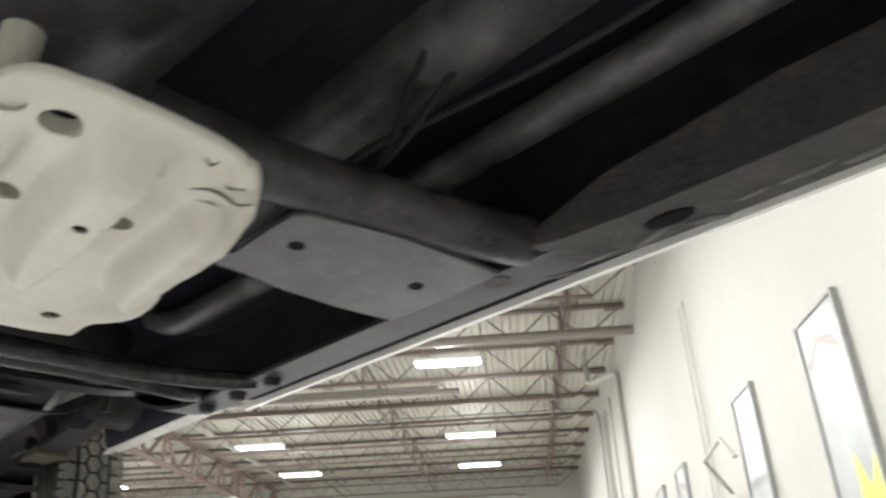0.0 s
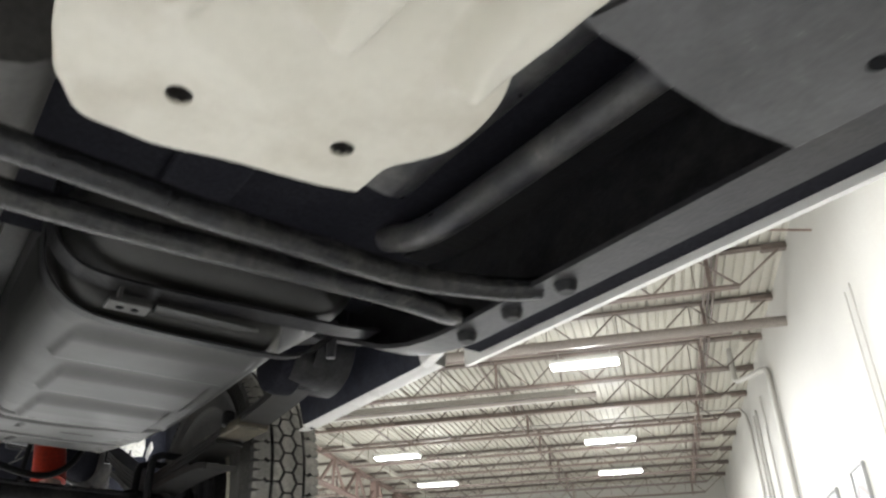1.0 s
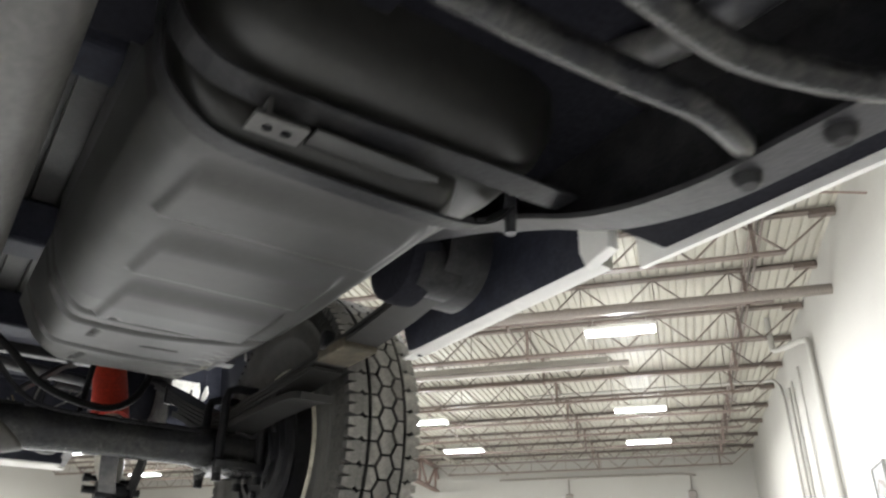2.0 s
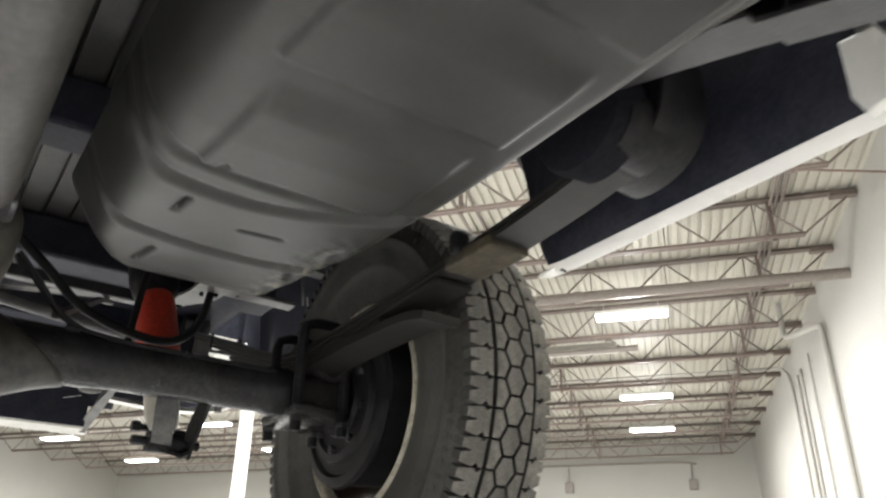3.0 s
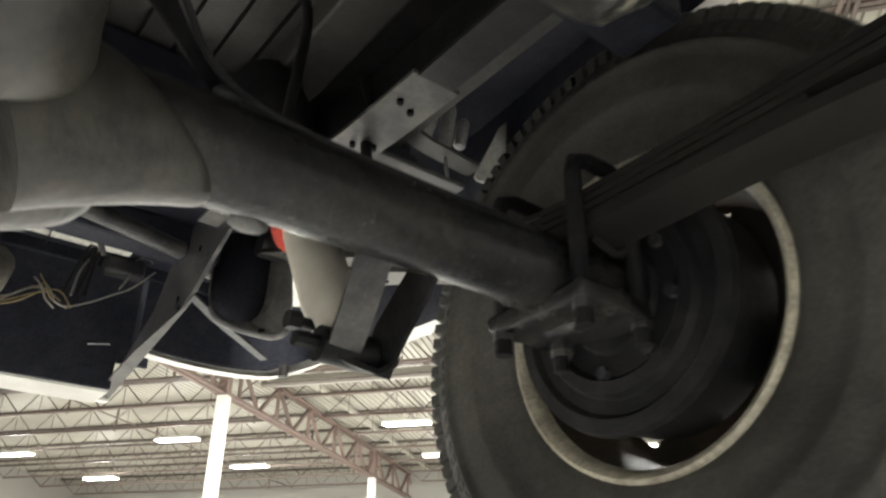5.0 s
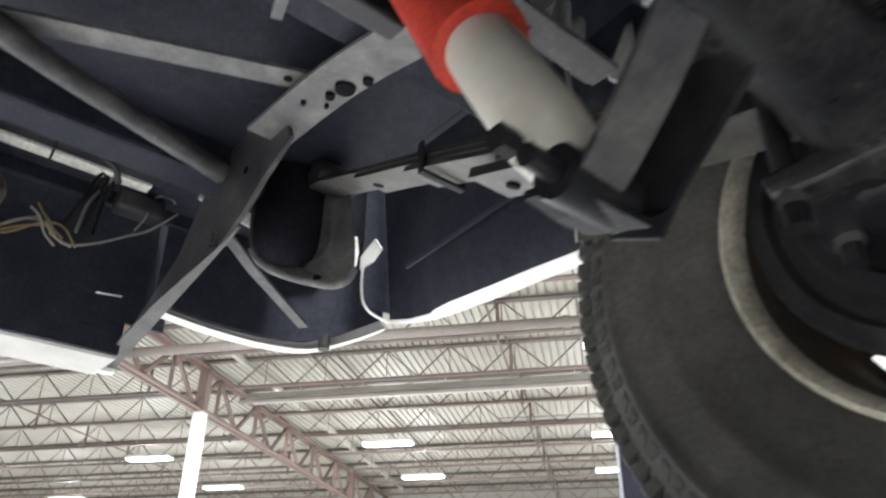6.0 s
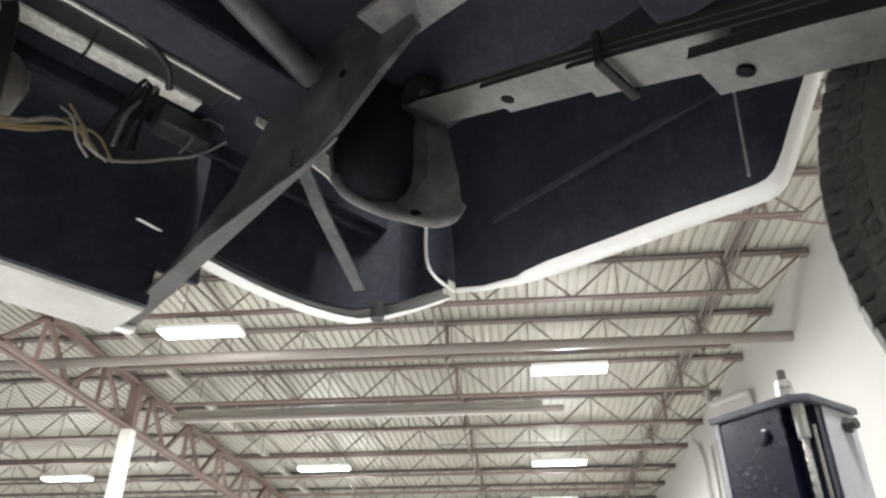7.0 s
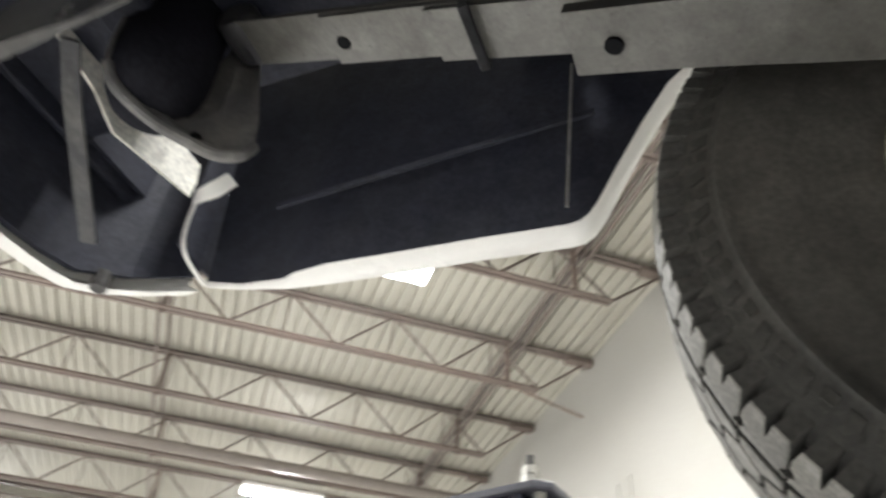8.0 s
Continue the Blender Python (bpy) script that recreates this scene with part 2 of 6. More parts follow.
# the spring steel once more, darkened for shaded faces
M_LEAFSHADE = material("oily_dark_spring_steel", (0.014, 0.0135, 0.0125), 0.5, spots=(0.024, 0.022, 0.0185), amount=0.6, scale=9, fine=200, bump=0.15, spec=0.4, blotch=0.12, grain=0.06)
M_OCHRE = material("ochre_rust_stain", (0.062, 0.050, 0.029), 0.7, spots=(0.04, 0.034, 0.026), amount=0.9, scale=26, fine=200, bump=0.3, blotch=0.4)
M_BLACK = material("black_enamel", (0.012, 0.012, 0.0135), 0.42, spots=(0.026, 0.025, 0.024), amount=0.6, scale=14, fine=200, bump=0.3, spec=0.16, blotch=0.35)
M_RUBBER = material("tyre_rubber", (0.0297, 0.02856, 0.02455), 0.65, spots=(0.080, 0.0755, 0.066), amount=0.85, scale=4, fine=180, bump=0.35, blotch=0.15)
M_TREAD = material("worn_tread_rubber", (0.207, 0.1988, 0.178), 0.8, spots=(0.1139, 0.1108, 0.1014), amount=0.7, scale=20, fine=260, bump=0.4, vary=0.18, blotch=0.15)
M_AXLE = material("worn_axle_paint", (0.016, 0.016, 0.0175), 0.24, spots=(0.036, 0.035, 0.031), amount=0.8, scale=11, fine=170, bump=0.3, spec=0.3, blotch=0.2, dust=(0.075, 0.069, 0.06))
M_RIM = material("pale_steel_rim", (0.46, 0.43, 0.34), 0.5, spots=(0.096, 0.08, 0.064), amount=0.8, scale=10, fine=180, bump=0.2, blotch=0.15)
M_RIMDARK = material("rusty_rim_inside", (0.055, 0.045, 0.036), 0.7, spots=(0.11, 0.075, 0.045), amount=0.8, scale=12, fine=180, bump=0.4)
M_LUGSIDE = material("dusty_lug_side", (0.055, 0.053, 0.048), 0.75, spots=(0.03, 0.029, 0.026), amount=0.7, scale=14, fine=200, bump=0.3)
M_BOOT = material("red_dust_boot", (0.52, 0.045, 0.022), 0.5, spots=(0.32, 0.03, 0.02), amount=0.5, scale=14, fine=150)
M_HOSE = material("black_hose_rubber", (0.009, 0.009, 0.0095), 0.6, spots=(0.02, 0.019, 0.018), fine=200, spec=0.25)
M_WIRE = material("ochre_wire", (0.24, 0.18, 0.08), 0.5, fine=200)
M_WIREG = material("grey_wire", (0.22, 0.21, 0.19), 0.5, fine=200)
M_GALV = material("zinc_steel", (0.55, 0.54, 0.5), 0.35, metal=0.8, amount=0.4, scale=20, fine=200)
M_BLUE = material("dark_blue_powder_coat", (0.007, 0.008, 0.022), 0.25, spots=(0.016, 0.017, 0.034), amount=0.4, scale=8, fine=160, bump=0.1)
M_PLATE = material("grey_blue_plate_paint", (0.085, 0.085, 0.10), 0.35, spots=(0.06, 0.06, 0.075), amount=0.5, scale=12, fine=160, bump=0.1)
M_PANEL = material("pale_poster_print", (0.27, 0.272, 0.262), 0.4, spots=(0.17, 0.175, 0.17), amount=0.6, scale=2.5, fine=20, bump=0, grain=0.03)
M_FRAMEDARK = material("grey_panel_edge", (0.22, 0.22, 0.21), 0.4)
M_LIME = material("lime_print", (0.42, 0.55, 0.06), 0.4, amount=0.3, bump=0)
M_REDSIGN = material("red_print", (0.5, 0.06, 0.05), 0.4, amount=0.3, bump=0)
M_BEDBUSH = material("pale_dusty_plastic", (0.36, 0.36, 0.35), 0.45, spots=(0.24, 0.235, 0.22), amount=0.6, scale=14, fine=160, bump=0.1)
M_CROSS = material("scuffed_grey_crossmember", (0.092, 0.091, 0.093), 0.42, metal=0.15, spots=(0.052, 0.051, 0.052), amount=0.8, scale=7, fine=180, bump=0.2, blotch=0.14, grain=0.05, dust=(0.17, 0.165, 0.155))
# near-black put on discs and recesses for the shade inside holes
M_HOLEDARK = material("dark_hole", (0.006, 0.006, 0.007), 0.8, bump=0, spec=0.1)


def scraped(name, base, pale, x0, x1, y0, y1):
    """The tank's plastic with pale scrapes rubbed into one corner of it, and long thin scratches."""
    ma = base.copy()
    ma.name = name
    nt = ma.node_tree
    link = nt.links.new
    b = nt.nodes["Principled BSDF"]
    old = b.inputs["Base Color"].links[0].from_socket
    co = nt.nodes.new("ShaderNodeTexCoord")
    sep = nt.nodes.new("ShaderNodeSeparateXYZ")
    link(co.outputs["Object"], sep.inputs[0])

    def span(axis, a, c):
        n = nt.nodes.new("ShaderNodeMapRange")
        n.interpolation_type = "SMOOTHSTEP"
        n.inputs["From Min"].default_value, n.inputs["From Max"].default_value = a, c
        link(sep.outputs[axis], n.inputs["Value"])
        return n.outputs["Result"]

    def times(p, q):
        n = nt.nodes.new("ShaderNodeMath")
        n.operation = "MULTIPLY"
        for s, v in zip(n.inputs, (p, q)):
            link(v, s)
        return n.outputs[0]

    def streaks(size, turn, low, high):
        mp = nt.nodes.new("ShaderNodeMapping")
        mp.inputs["Rotation"].default_value = (0, 0, turn)
        mp.inputs["Scale"].default_value = size
        n = nt.nodes.new("ShaderNodeTexNoise")
        n.inputs["Scale"].default_value, n.inputs["Detail"].default_value, n.inputs["Roughness"].default_value = 1.0, 7, 0.65
        link(co.outputs["Object"], mp.inputs["Vector"])
        link(mp.outputs["Vector"], n.inputs["Vector"])
        m = nt.nodes.new("ShaderNodeMapRange")
        m.inputs["From Min"].default_value, m.inputs["From Max"].default_value = low, high
        link(n.outputs["Fac"], m.inputs["Value"])
        return m.outputs["Result"]
    corner = times(times(span("X", x0, x1), span("Y", y0, y1)), streaks((95, 40, 50), 0.5, 0.50, 0.62))
    fine = streaks((14, 160, 20), 1.1, 0.66, 0.72)
    worn = nt.nodes.new("ShaderNodeMath")
    worn.operation = "MULTIPLY_ADD"
    worn.use_clamp = True
    worn.inputs[1].default_value = 0.08
    link(fine, worn.inputs[0])
    link(corner, worn.inputs[2])
    mix = nt.nodes.new("ShaderNodeMix")
    mix.data_type = "RGBA"
    mix.inputs["B"].default_value = (*pale, 1)
    link(old, mix.inputs["A"])
    link(worn.outputs[0], mix.inputs["Factor"])
    link(mix.outputs["Result"], b.inputs["Base Color"])
    return ma


M_TANKLOW = scraped("scraped_tank_plastic", M_TANK, (0.20, 0.188, 0.145), 0.275, 0.325, -0.60, -0.34)


# ---- the hall ----
X_EAST, X_WEST, Y_NORTH, Y_SOUTH, Z_DECK = 2.06, -24.0, 30.0, -14.0, 7.06

bm = bmesh.new()
box(bm, X_WEST - 0.3, 8.3, Y_SOUTH - 0.3, Y_NORTH + 0.3, -0.2, 0.0)
tagged(part("floor", bm, M_FLOOR), "grey concrete workshop floor", "floor", kind="structure")


def wall(name, x0, x1, y0, y1, label):
    bm = bmesh.new()
    box(bm, x0, x1, y0, y1, 0.0, 7.4)
    return tagged(part(name, bm, M_WALL), label, "wall", kind="structure")


wall("wall_east", X_EAST, X_EAST + 0.25, 3.9, Y_NORTH, "tall white painted block wall")
wall("wall_return", X_EAST + 0.25, 8.0, 3.9, 4.15, "plain white return of the tall wall")
wall("wall_east_front", 8.0, 8.3, Y_SOUTH, 4.15, "plain white wall beside the front of the bay")
wall("wall_north", X_WEST, X_EAST + 0.25, Y_NORTH, Y_NORTH + 0.3, "white painted end wall of the hall")
wall("wall_west", X_WEST - 0.3, X_WEST, Y_SOUTH, Y_NORTH, "plain white far side wall")
wall("wall_south", X_WEST, 8.3, Y_SOUTH - 0.3, Y_SOUTH, "plain white wall closing the hall")

# ribbed steel roof deck: the ribs run along the hall
bm = bmesh.new()
PITCH = 0.152
line = []
x = X_WEST - 0.3
while x < 8.4:
    line += [(x, 0.0), (x + 0.095, 0.0), (x + 0.106, 0.04), (x + 0.141, 0.04)]
    x += PITCH
low = [[bm.verts.new((px, yy, Z_DECK + pz)) for px, pz in line] for yy in (Y_SOUTH - 0.3, Y_NORTH + 0.3)]
top = [[bm.verts.new((px, yy, Z_DECK + 0.16)) for px in (line[0][0], line[-1][0])] for yy in (Y_SOUTH - 0.3, Y_NORTH + 0.3)]
for i in range(len(line) - 1):
    bm.faces.new((low[0][i], low[0][i + 1], low[1][i + 1], low[1][i]))
bm.faces.new((top[0][0], top[0][1], top[1][1], top[1][0]))
tagged(part("ceiling", bm, M_DECK), "cream painted ribbed steel roof deck", "ceiling", kind="structure")


def joist(x0, x1, with_tail):
    """An open-web steel joist from x0 to x1: chords, round web bars and end struts."""
    j = thing("roof_joist", pose(0, 0, 0), "red-brown open-web steel roof joist under the deck", "joist", "roof joists")
    bm = bmesh.new()
    for s in (-1, 1):
        box(bm, x0, x1, s * 0.012, s * 0.065, 6.985, 7.0)
        box(bm, x0, x1, s * 0.012, s * 0.022, 7.0, 7.05)
    box(bm, x1 - 0.35, x1, -0.06, 0.06, 6.93, 6.985)
    part("top_chord", bm, M_JOIST, j)
    bm = bmesh.new()
    for s in (-1, 1):
        box(bm, x0 + 0.75, x1 - 0.75, s * 0.012, s * 0.055, 6.40, 6.412)
        box(bm, x0 + 0.75, x1 - 0.75, s * 0.012, s * 0.022, 6.412, 6.455)
    part("bottom_chord", bm, M_RED, j, "red-brown lower chord")
    bm = bmesh.new()
    n = max(2, round((x1 - x0 - 1.5) / 1.22))
    step = (x1 - x0 - 1.5) / n
    for i in range(n):
        a = x0 + 0.75 + i * step
        tube(bm, [(a, 0, 6.43), (a + step / 2, 0, 7.0), (a + step, 0, 6.43)], 0.017, 6)
        tube(bm, [(a + step / 2, 0, 7.0), (a + step / 2, 0, 6.43)], 0.009, 5)
    tube(bm, [(x0 + 0.75, 0, 6.43), (x0 + 0.05, 0, 6.99)], 0.016, 6)
    tube(bm, [(x1 - 0.75, 0, 6.43), (x1 - 0.05, 0, 6.99)], 0.016, 6)
    part("web", bm, M_JOIST, j)
    if with_tail:
        for x in (x1 - 1.15, x1 - 5.2):
            bm = bmesh.new()
            box(bm, x - 0.03, x + 0.03, -0.010, 0.010, 6.36, 6.985, 0.003)
            part("tie_post", bm, M_RED, j)
    return j


X_GIRDER = -9.45
JOIST_Y = [11.84 + 1.89 * k for k in range(-13, 10)]
near = joist(X_GIRDER, X_EAST - 0.01, True)
far = joist(-23.9, X_GIRDER - 0.02, True)
near.matrix_basis, far.matrix_basis = pose(0, JOIST_Y[0], 0), pose(0, JOIST_Y[0], 0)
for yy in JOIST_Y[1:]:
    copy_thing(near, pose(0, yy, 0))
    copy_thing(far, pose(0, yy, 0))

# bridging angles and conduits that run across the joists
def runner(name, x, z, r, y0, y1, mat, label, square=False):
    bm = bmesh.new()
    if square:
        box(bm, x - r, x + r, y0, y1, z - r, z + r)
    else:
        tube(bm, [(x, y0, z), (x, y1, z)], r, 10)
    return tagged(part(name, bm, mat, smooth=not square), label, "bracing" if square else "conduit", "runs along the hall")


for x, z in ((-3.2, 6.465), (-3.2, 6.975), (-6.6, 6.465), (-6.6, 6.975), (-14.0, 6.465)):
    runner("bridging_angle", x, z, 0.016, 2.0, 29.5, M_JOIST, "thin brown steel bridging angle tied to joists", True)
for dx in (0.0, 0.07, 0.15):
    runner("conduit", 0.92 + dx, 6.93, 0.025, 4.2, 29.9, M_JOIST, "grey steel conduit fixed under the joists")
runner("cable_tray", -8.5, 6.9, 0.05, 4.0, 29.5, M_DECK, "pale steel tray hung beside the girder", True)

# truss girder on columns
g = thing("truss_girder", pose(0, 0, 0), "red-oxide steel truss girder carrying the roof joists", "girder")
bm = bmesh.new()
for s in (-1, 1):
    box(bm, X_GIRDER + s * 0.02, X_GIRDER + s * 0.11, 2.0, 29.9, 6.9, 6.93)
    box(bm, X_GIRDER + s * 0.02, X_GIRDER + s * 0.035, 2.0, 29.9, 6.82, 6.9)
part("top_chord", bm, M_OXIDE, g)
bm = bmesh.new()
for s in (-1, 1):
    box(bm, X_GIRDER + s * 0.02, X_GIRDER + s * 0.11, 2.0, 29.9, 6.0, 6.03)
    box(bm, X_GIRDER + s * 0.02, X_GIRDER + s * 0.035, 2.0, 29.9, 6.03, 6.11)
part("bottom_chord", bm, M_OXIDE, g)
yy = 2.2
while yy < 29:
    for a, b in (((yy, 6.05), (yy + 0.94, 6.88)), ((yy + 0.94, 6.88), (yy + 1.88, 6.05)), ((yy + 0.94, 6.05), (yy + 0.94, 6.88))):
        bm = bmesh.new()
        bar(bm, [(X_GIRDER, *a), (X_GIRDER, *b)], 0.07, 0.07)
        part("web_angle", bm, M_OXIDE, g)
    yy += 1.89


def column(x, y):
    c = thing("column", pose(x, y, 0), "white painted square steel column with red-oxide head", "column", "hall columns")
    bm = bmesh.new()
    box(bm, -0.11, 0.11, -0.11, 0.11, 0.02, 6.0, 0.012)
    part("shaft", bm, M_WHITE, c)
    bm = bmesh.new()
    box(bm, -0.1, 0.1, -0.1, 0.1, 6.035, 6.9, 0.01)
    box(bm, -0.16, 0.16, -0.14, 0.14, 6.0, 6.025, 0.003)
    part("head", bm, M_OXIDE, c)
    bm = bmesh.new()
    box(bm, -0.2, 0.2, -0.2, 0.2, 0.0, 0.02, 0.003)
    part("base_plate", bm, M_WHITE, c)
    return c


column(X_GIRDER, 15.75)
column(X_GIRDER, 25.5)
column(-22.5, 17.2)


def lamp(x, y, z=6.14):
    """A high-bay light: housing, glowing diffuser, two hangers."""
    t = thing("high_bay_light", pose(x, y, z), "bright white rectangular high-bay ceiling light", "ceiling light", "high-bay lights")
    bm = bmesh.new()
    box(bm, -0.6, 0.6, -0.17, 0.17, 0.0, 0.07, 0.015)
    part("housing", bm, M_LAMPBODY, t)
    bm = bmesh.new()
    box(bm, -0.58, 0.58, -0.155, 0.155, -0.012, -0.002, 0.004)
    part("diffuser", bm, M_LAMP, t, "glowing white diffuser")
    for s in (-0.45, 0.45):
        bm = bmesh.new()
        tube(bm, [(s, 0, 0.07), (s, 0, 0.935)], 0.005, 5)
        part("hanger", bm, M_GALV, t)
    return t


# from (-13.0, 11.9) on the lamps are unseen, added along the grid for floor bounce
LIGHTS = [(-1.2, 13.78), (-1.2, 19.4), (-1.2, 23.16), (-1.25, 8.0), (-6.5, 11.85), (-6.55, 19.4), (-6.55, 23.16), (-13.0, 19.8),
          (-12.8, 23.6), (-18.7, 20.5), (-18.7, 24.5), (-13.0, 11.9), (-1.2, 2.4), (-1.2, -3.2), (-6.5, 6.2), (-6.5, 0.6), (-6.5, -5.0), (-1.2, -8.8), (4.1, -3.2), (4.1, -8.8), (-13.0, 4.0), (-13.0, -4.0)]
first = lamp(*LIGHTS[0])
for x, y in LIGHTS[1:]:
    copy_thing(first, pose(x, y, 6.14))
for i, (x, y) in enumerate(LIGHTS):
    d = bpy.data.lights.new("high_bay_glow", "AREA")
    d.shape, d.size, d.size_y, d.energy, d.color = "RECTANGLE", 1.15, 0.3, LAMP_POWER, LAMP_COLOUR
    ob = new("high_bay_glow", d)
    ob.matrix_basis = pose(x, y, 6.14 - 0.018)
    # an added point lamp below each fixture fills the walls sideways
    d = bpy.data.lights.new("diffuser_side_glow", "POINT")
    d.shadow_soft_size, d.energy, d.color = 0.16, SIDE_FILL_POWER, LAMP_COLOUR
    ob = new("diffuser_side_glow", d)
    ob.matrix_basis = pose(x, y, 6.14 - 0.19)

# sprinkler main, tube heater and wall pipes
bm = bmesh.new()
tube(bm, [(X_EAST, 13.14, 6.30), (-23.9, 13.14, 6.30)], 0.085, 14)
sprinkler = tagged(part("sprinkler_main", bm, M_PIPE, smooth=True), "thick dull grey sprinkler pipe under the joists", "pipe")
for x in range(-22, 1, 4):
    bm = bmesh.new()
    tube(bm, [(x - 0.06, 13.14, 6.30), (x + 0.06, 13.14, 6.30)], 0.1, 14)
    part("coupling", bm, M_PIPE, sprinkler, smooth=40)
h = thing("tube_heater", pose(0, 16.1, 6.3), "long grey radiant tube heater hung from the joists", "heater")
bm = bmesh.new()
tube(bm, [(-1.2, 0, 0), (-8.8, 0, 0)], 0.06, 12)
part("tube", bm, M_PIPE, h, smooth=True)
bm = bmesh.new()
plate(bm, [(-0.2, -0.02), (-0.12, 0.12), (0.12, 0.12), (0.2, -0.02), (0.19, -0.02), (0.115, 0.11), (-0.115, 0.11), (-0.19, -0.02)], "x", -8.6, -1.6)
part("reflector", bm, M_GALV, h)
for x in (-2.0, -4.5, -7.5):
    bm = bmesh.new()
    tube(bm, [(x, 0, 0.11), (x, -0.2, 0.69)], 0.006, 5)
    part("hanger", bm, M_GALV, h)


def wall_pipe(pts, r, label, mat=M_WALL):
    bm = bmesh.new()
    tube(bm, pts, r, 10)
    return tagged(part("wall_pipe", bm, mat, smooth=True), label, "pipe", "pipes on the wall")


wall_pipe([(1.5, 16.35, 7.04), (1.5, 16.35, 6.42), (1.52, 16.3, 6.36), (1.58, 16.2, 6.33), (1.9, 15.6, 6.3), (1.97, 15.45, 6.26), (1.985, 15.42, 6.18), (1.985, 15.42, 0.0)],
          0.055, "white painted downpipe with an offset on the wall")
for dy, r in ((18.4, 0.03), (18.9, 0.035), (17.3, 0.02), (9.3, 0.009), (9.55, 0.009)):
    wall_pipe([(2.02, dy, 6.3 if dy > 12 else 5.2), (2.02, dy, 0.0)], r, "thin white conduit clipped to the wall", M_WALL)
wall_pipe([(-4.0, 20.3, 6.86), (1.7, 20.3, 6.86), (1.9, 20.1, 6.82), (2.0, 19.9, 6.6), (2.0, 19.6, 6.2), (2.0, 19.6, 0.0)], 0.035, "white conduit turning down the wall")
wall_pipe([(2.0, 8.7, 2.9), (1.72, 8.4, 3.16), (1.7, 7.6, 3.2), (1.74, 7.4, 3.0)], 0.02, "bent white conduit standing off the wall")


def wall_panel(y0, y1, z0, z1, colour, label):
    """A tall framed display panel on the wall."""
    p = thing("wall_panel", pose(X_EAST, 0, 0), label, "wall panel", "panels on the wall")
    bm = bmesh.new()
    box(bm, -0.028, -0.002, y0 + 0.02, y1 - 0.02, z0, z1)
    part("print", bm, M_PANEL, p)
    bm = bmesh.new()
    for a, b in ((y0, y0 + 0.03), (y1 - 0.03, y1)):
        box(bm, -0.045, -0.001, a, b, z0 - 0.02, z1 + 0.02, 0.004)
    box(bm, -0.043, -0.002, y0 + 0.03, y1 - 0.03, z1 - 0.005, z1 + 0.018)
    part("frame", bm, M_FRAMEDARK, p, "thin dark frame")
    bm = bmesh.new()
    plate(bm, [(y0 + 0.06, z0), (y0 + 0.06, z0 + 0.75), (y0 + 0.2, z0 + 0.55), (y0 + 0.35, z0 + 0.8), (y0 + 0.42, z0)], "x", -0.031, -0.027)
    part("picture_patch", bm, colour, p)
    bm = bmesh.new()
    plate(bm, [(y0 + 0.1, z1 - 0.35), (y0 + 0.2, z1 - 0.22), (y0 + 0.45, z1 - 0.16), (y1 - 0.08, z1 - 0.3), (y1 - 0.12, z1 - 0.34), (y0 + 0.45, z1 - 0.2)], "x", -0.031, -0.027)
    part("picture_line", bm, M_PIPE, p)
    return p


wall_panel(5.48, 6.24, 1.9, 3.65, M_LIME, "tall pale poster panel with lime picture on wall")
wall_panel(7.52, 8.2, 1.9, 3.65, M_PIPE, "tall pale grey poster panel on wall")
wall_panel(10.82, 11.48, 1.9, 3.6, M_PIPE, "tall pale grey poster panel on wall")
wall_panel(12.5, 13.2, 1.9, 3.6, M_REDSIGN, "tall pale poster panel with red picture")

# fittings on the end wall
e = thing("conduit_run", pose(0, Y_NORTH, 0), "grey conduit with two drops on the end wall", "conduit")
bm = bmesh.new()
tube(bm, [(-7.0, -0.04, 6.35), (-0.4, -0.04, 6.35), (0.1, -0.04, 6.28)], 0.035, 8)
part("run", bm, M_PIPE, e)
for x in (-4.4, -0.1):
    bm = bmesh.new()
    tube(bm, [(x, -0.04, 6.34), (x, -0.04, 5.7)], 0.02, 6)
    part("drop", bm, M_PIPE, e)
    bm = bmesh.new()
    box(bm, x - 0.14, x + 0.14, -0.16, -0.002, 5.4, 5.75, 0.02)
    part("junction_box", bm, M_PIPE, e)


# a thin brace from the end of a joist to the east wall
bm = bmesh.new()
tube(bm, [(0.9, 9.95, 6.41), (X_EAST, 10.3, 6.40)], 0.014, 8)
brace_bar = part("joist_brace", bm, M_OXIDE)
tagged(brace_bar, "thin primer-brown brace bar between joist and wall", "brace")

# ---- the pickup truck: x to its left side, y to its tail ----
truck = thing("pickup_truck", pose(-1.827, 2.332, 0.0, 0, 0, 51.5), "white pickup truck raised on a lift, dusty dark underside", "pickup truck")
R_TYRE, Z_AXLE = 0.379, 2.054

# body: cab and load bed
bm = bmesh.new()
cab = [(-0.724, 2.165), (-0.74, 2.18), (-0.75, 2.21), (-0.80, 2.35), (-0.82, 2.6), (-0.80, 2.95), (-0.72, 3.25), (-0.62, 3.55), (0.62, 3.55), (0.72, 3.25),
       (0.80, 2.95), (0.82, 2.6), (0.80, 2.35), (0.75, 2.21), (0.74, 2.18), (0.724, 2.165), (0.715, 2.165), (0.712, 2.24), (-0.712, 2.24), (-0.715, 2.165)]
plate(bm, cab, "y", -3.0, -1.02)
part("cab", bm, M_BODY, truck, "white cab shell")

bm = bmesh.new()
box(bm, -0.709, 0.709, -3.0, -1.03, 2.205, 2.238)
floor_pan = part("cab_floor", bm, M_SILL, truck, "black undersealed cab floor")
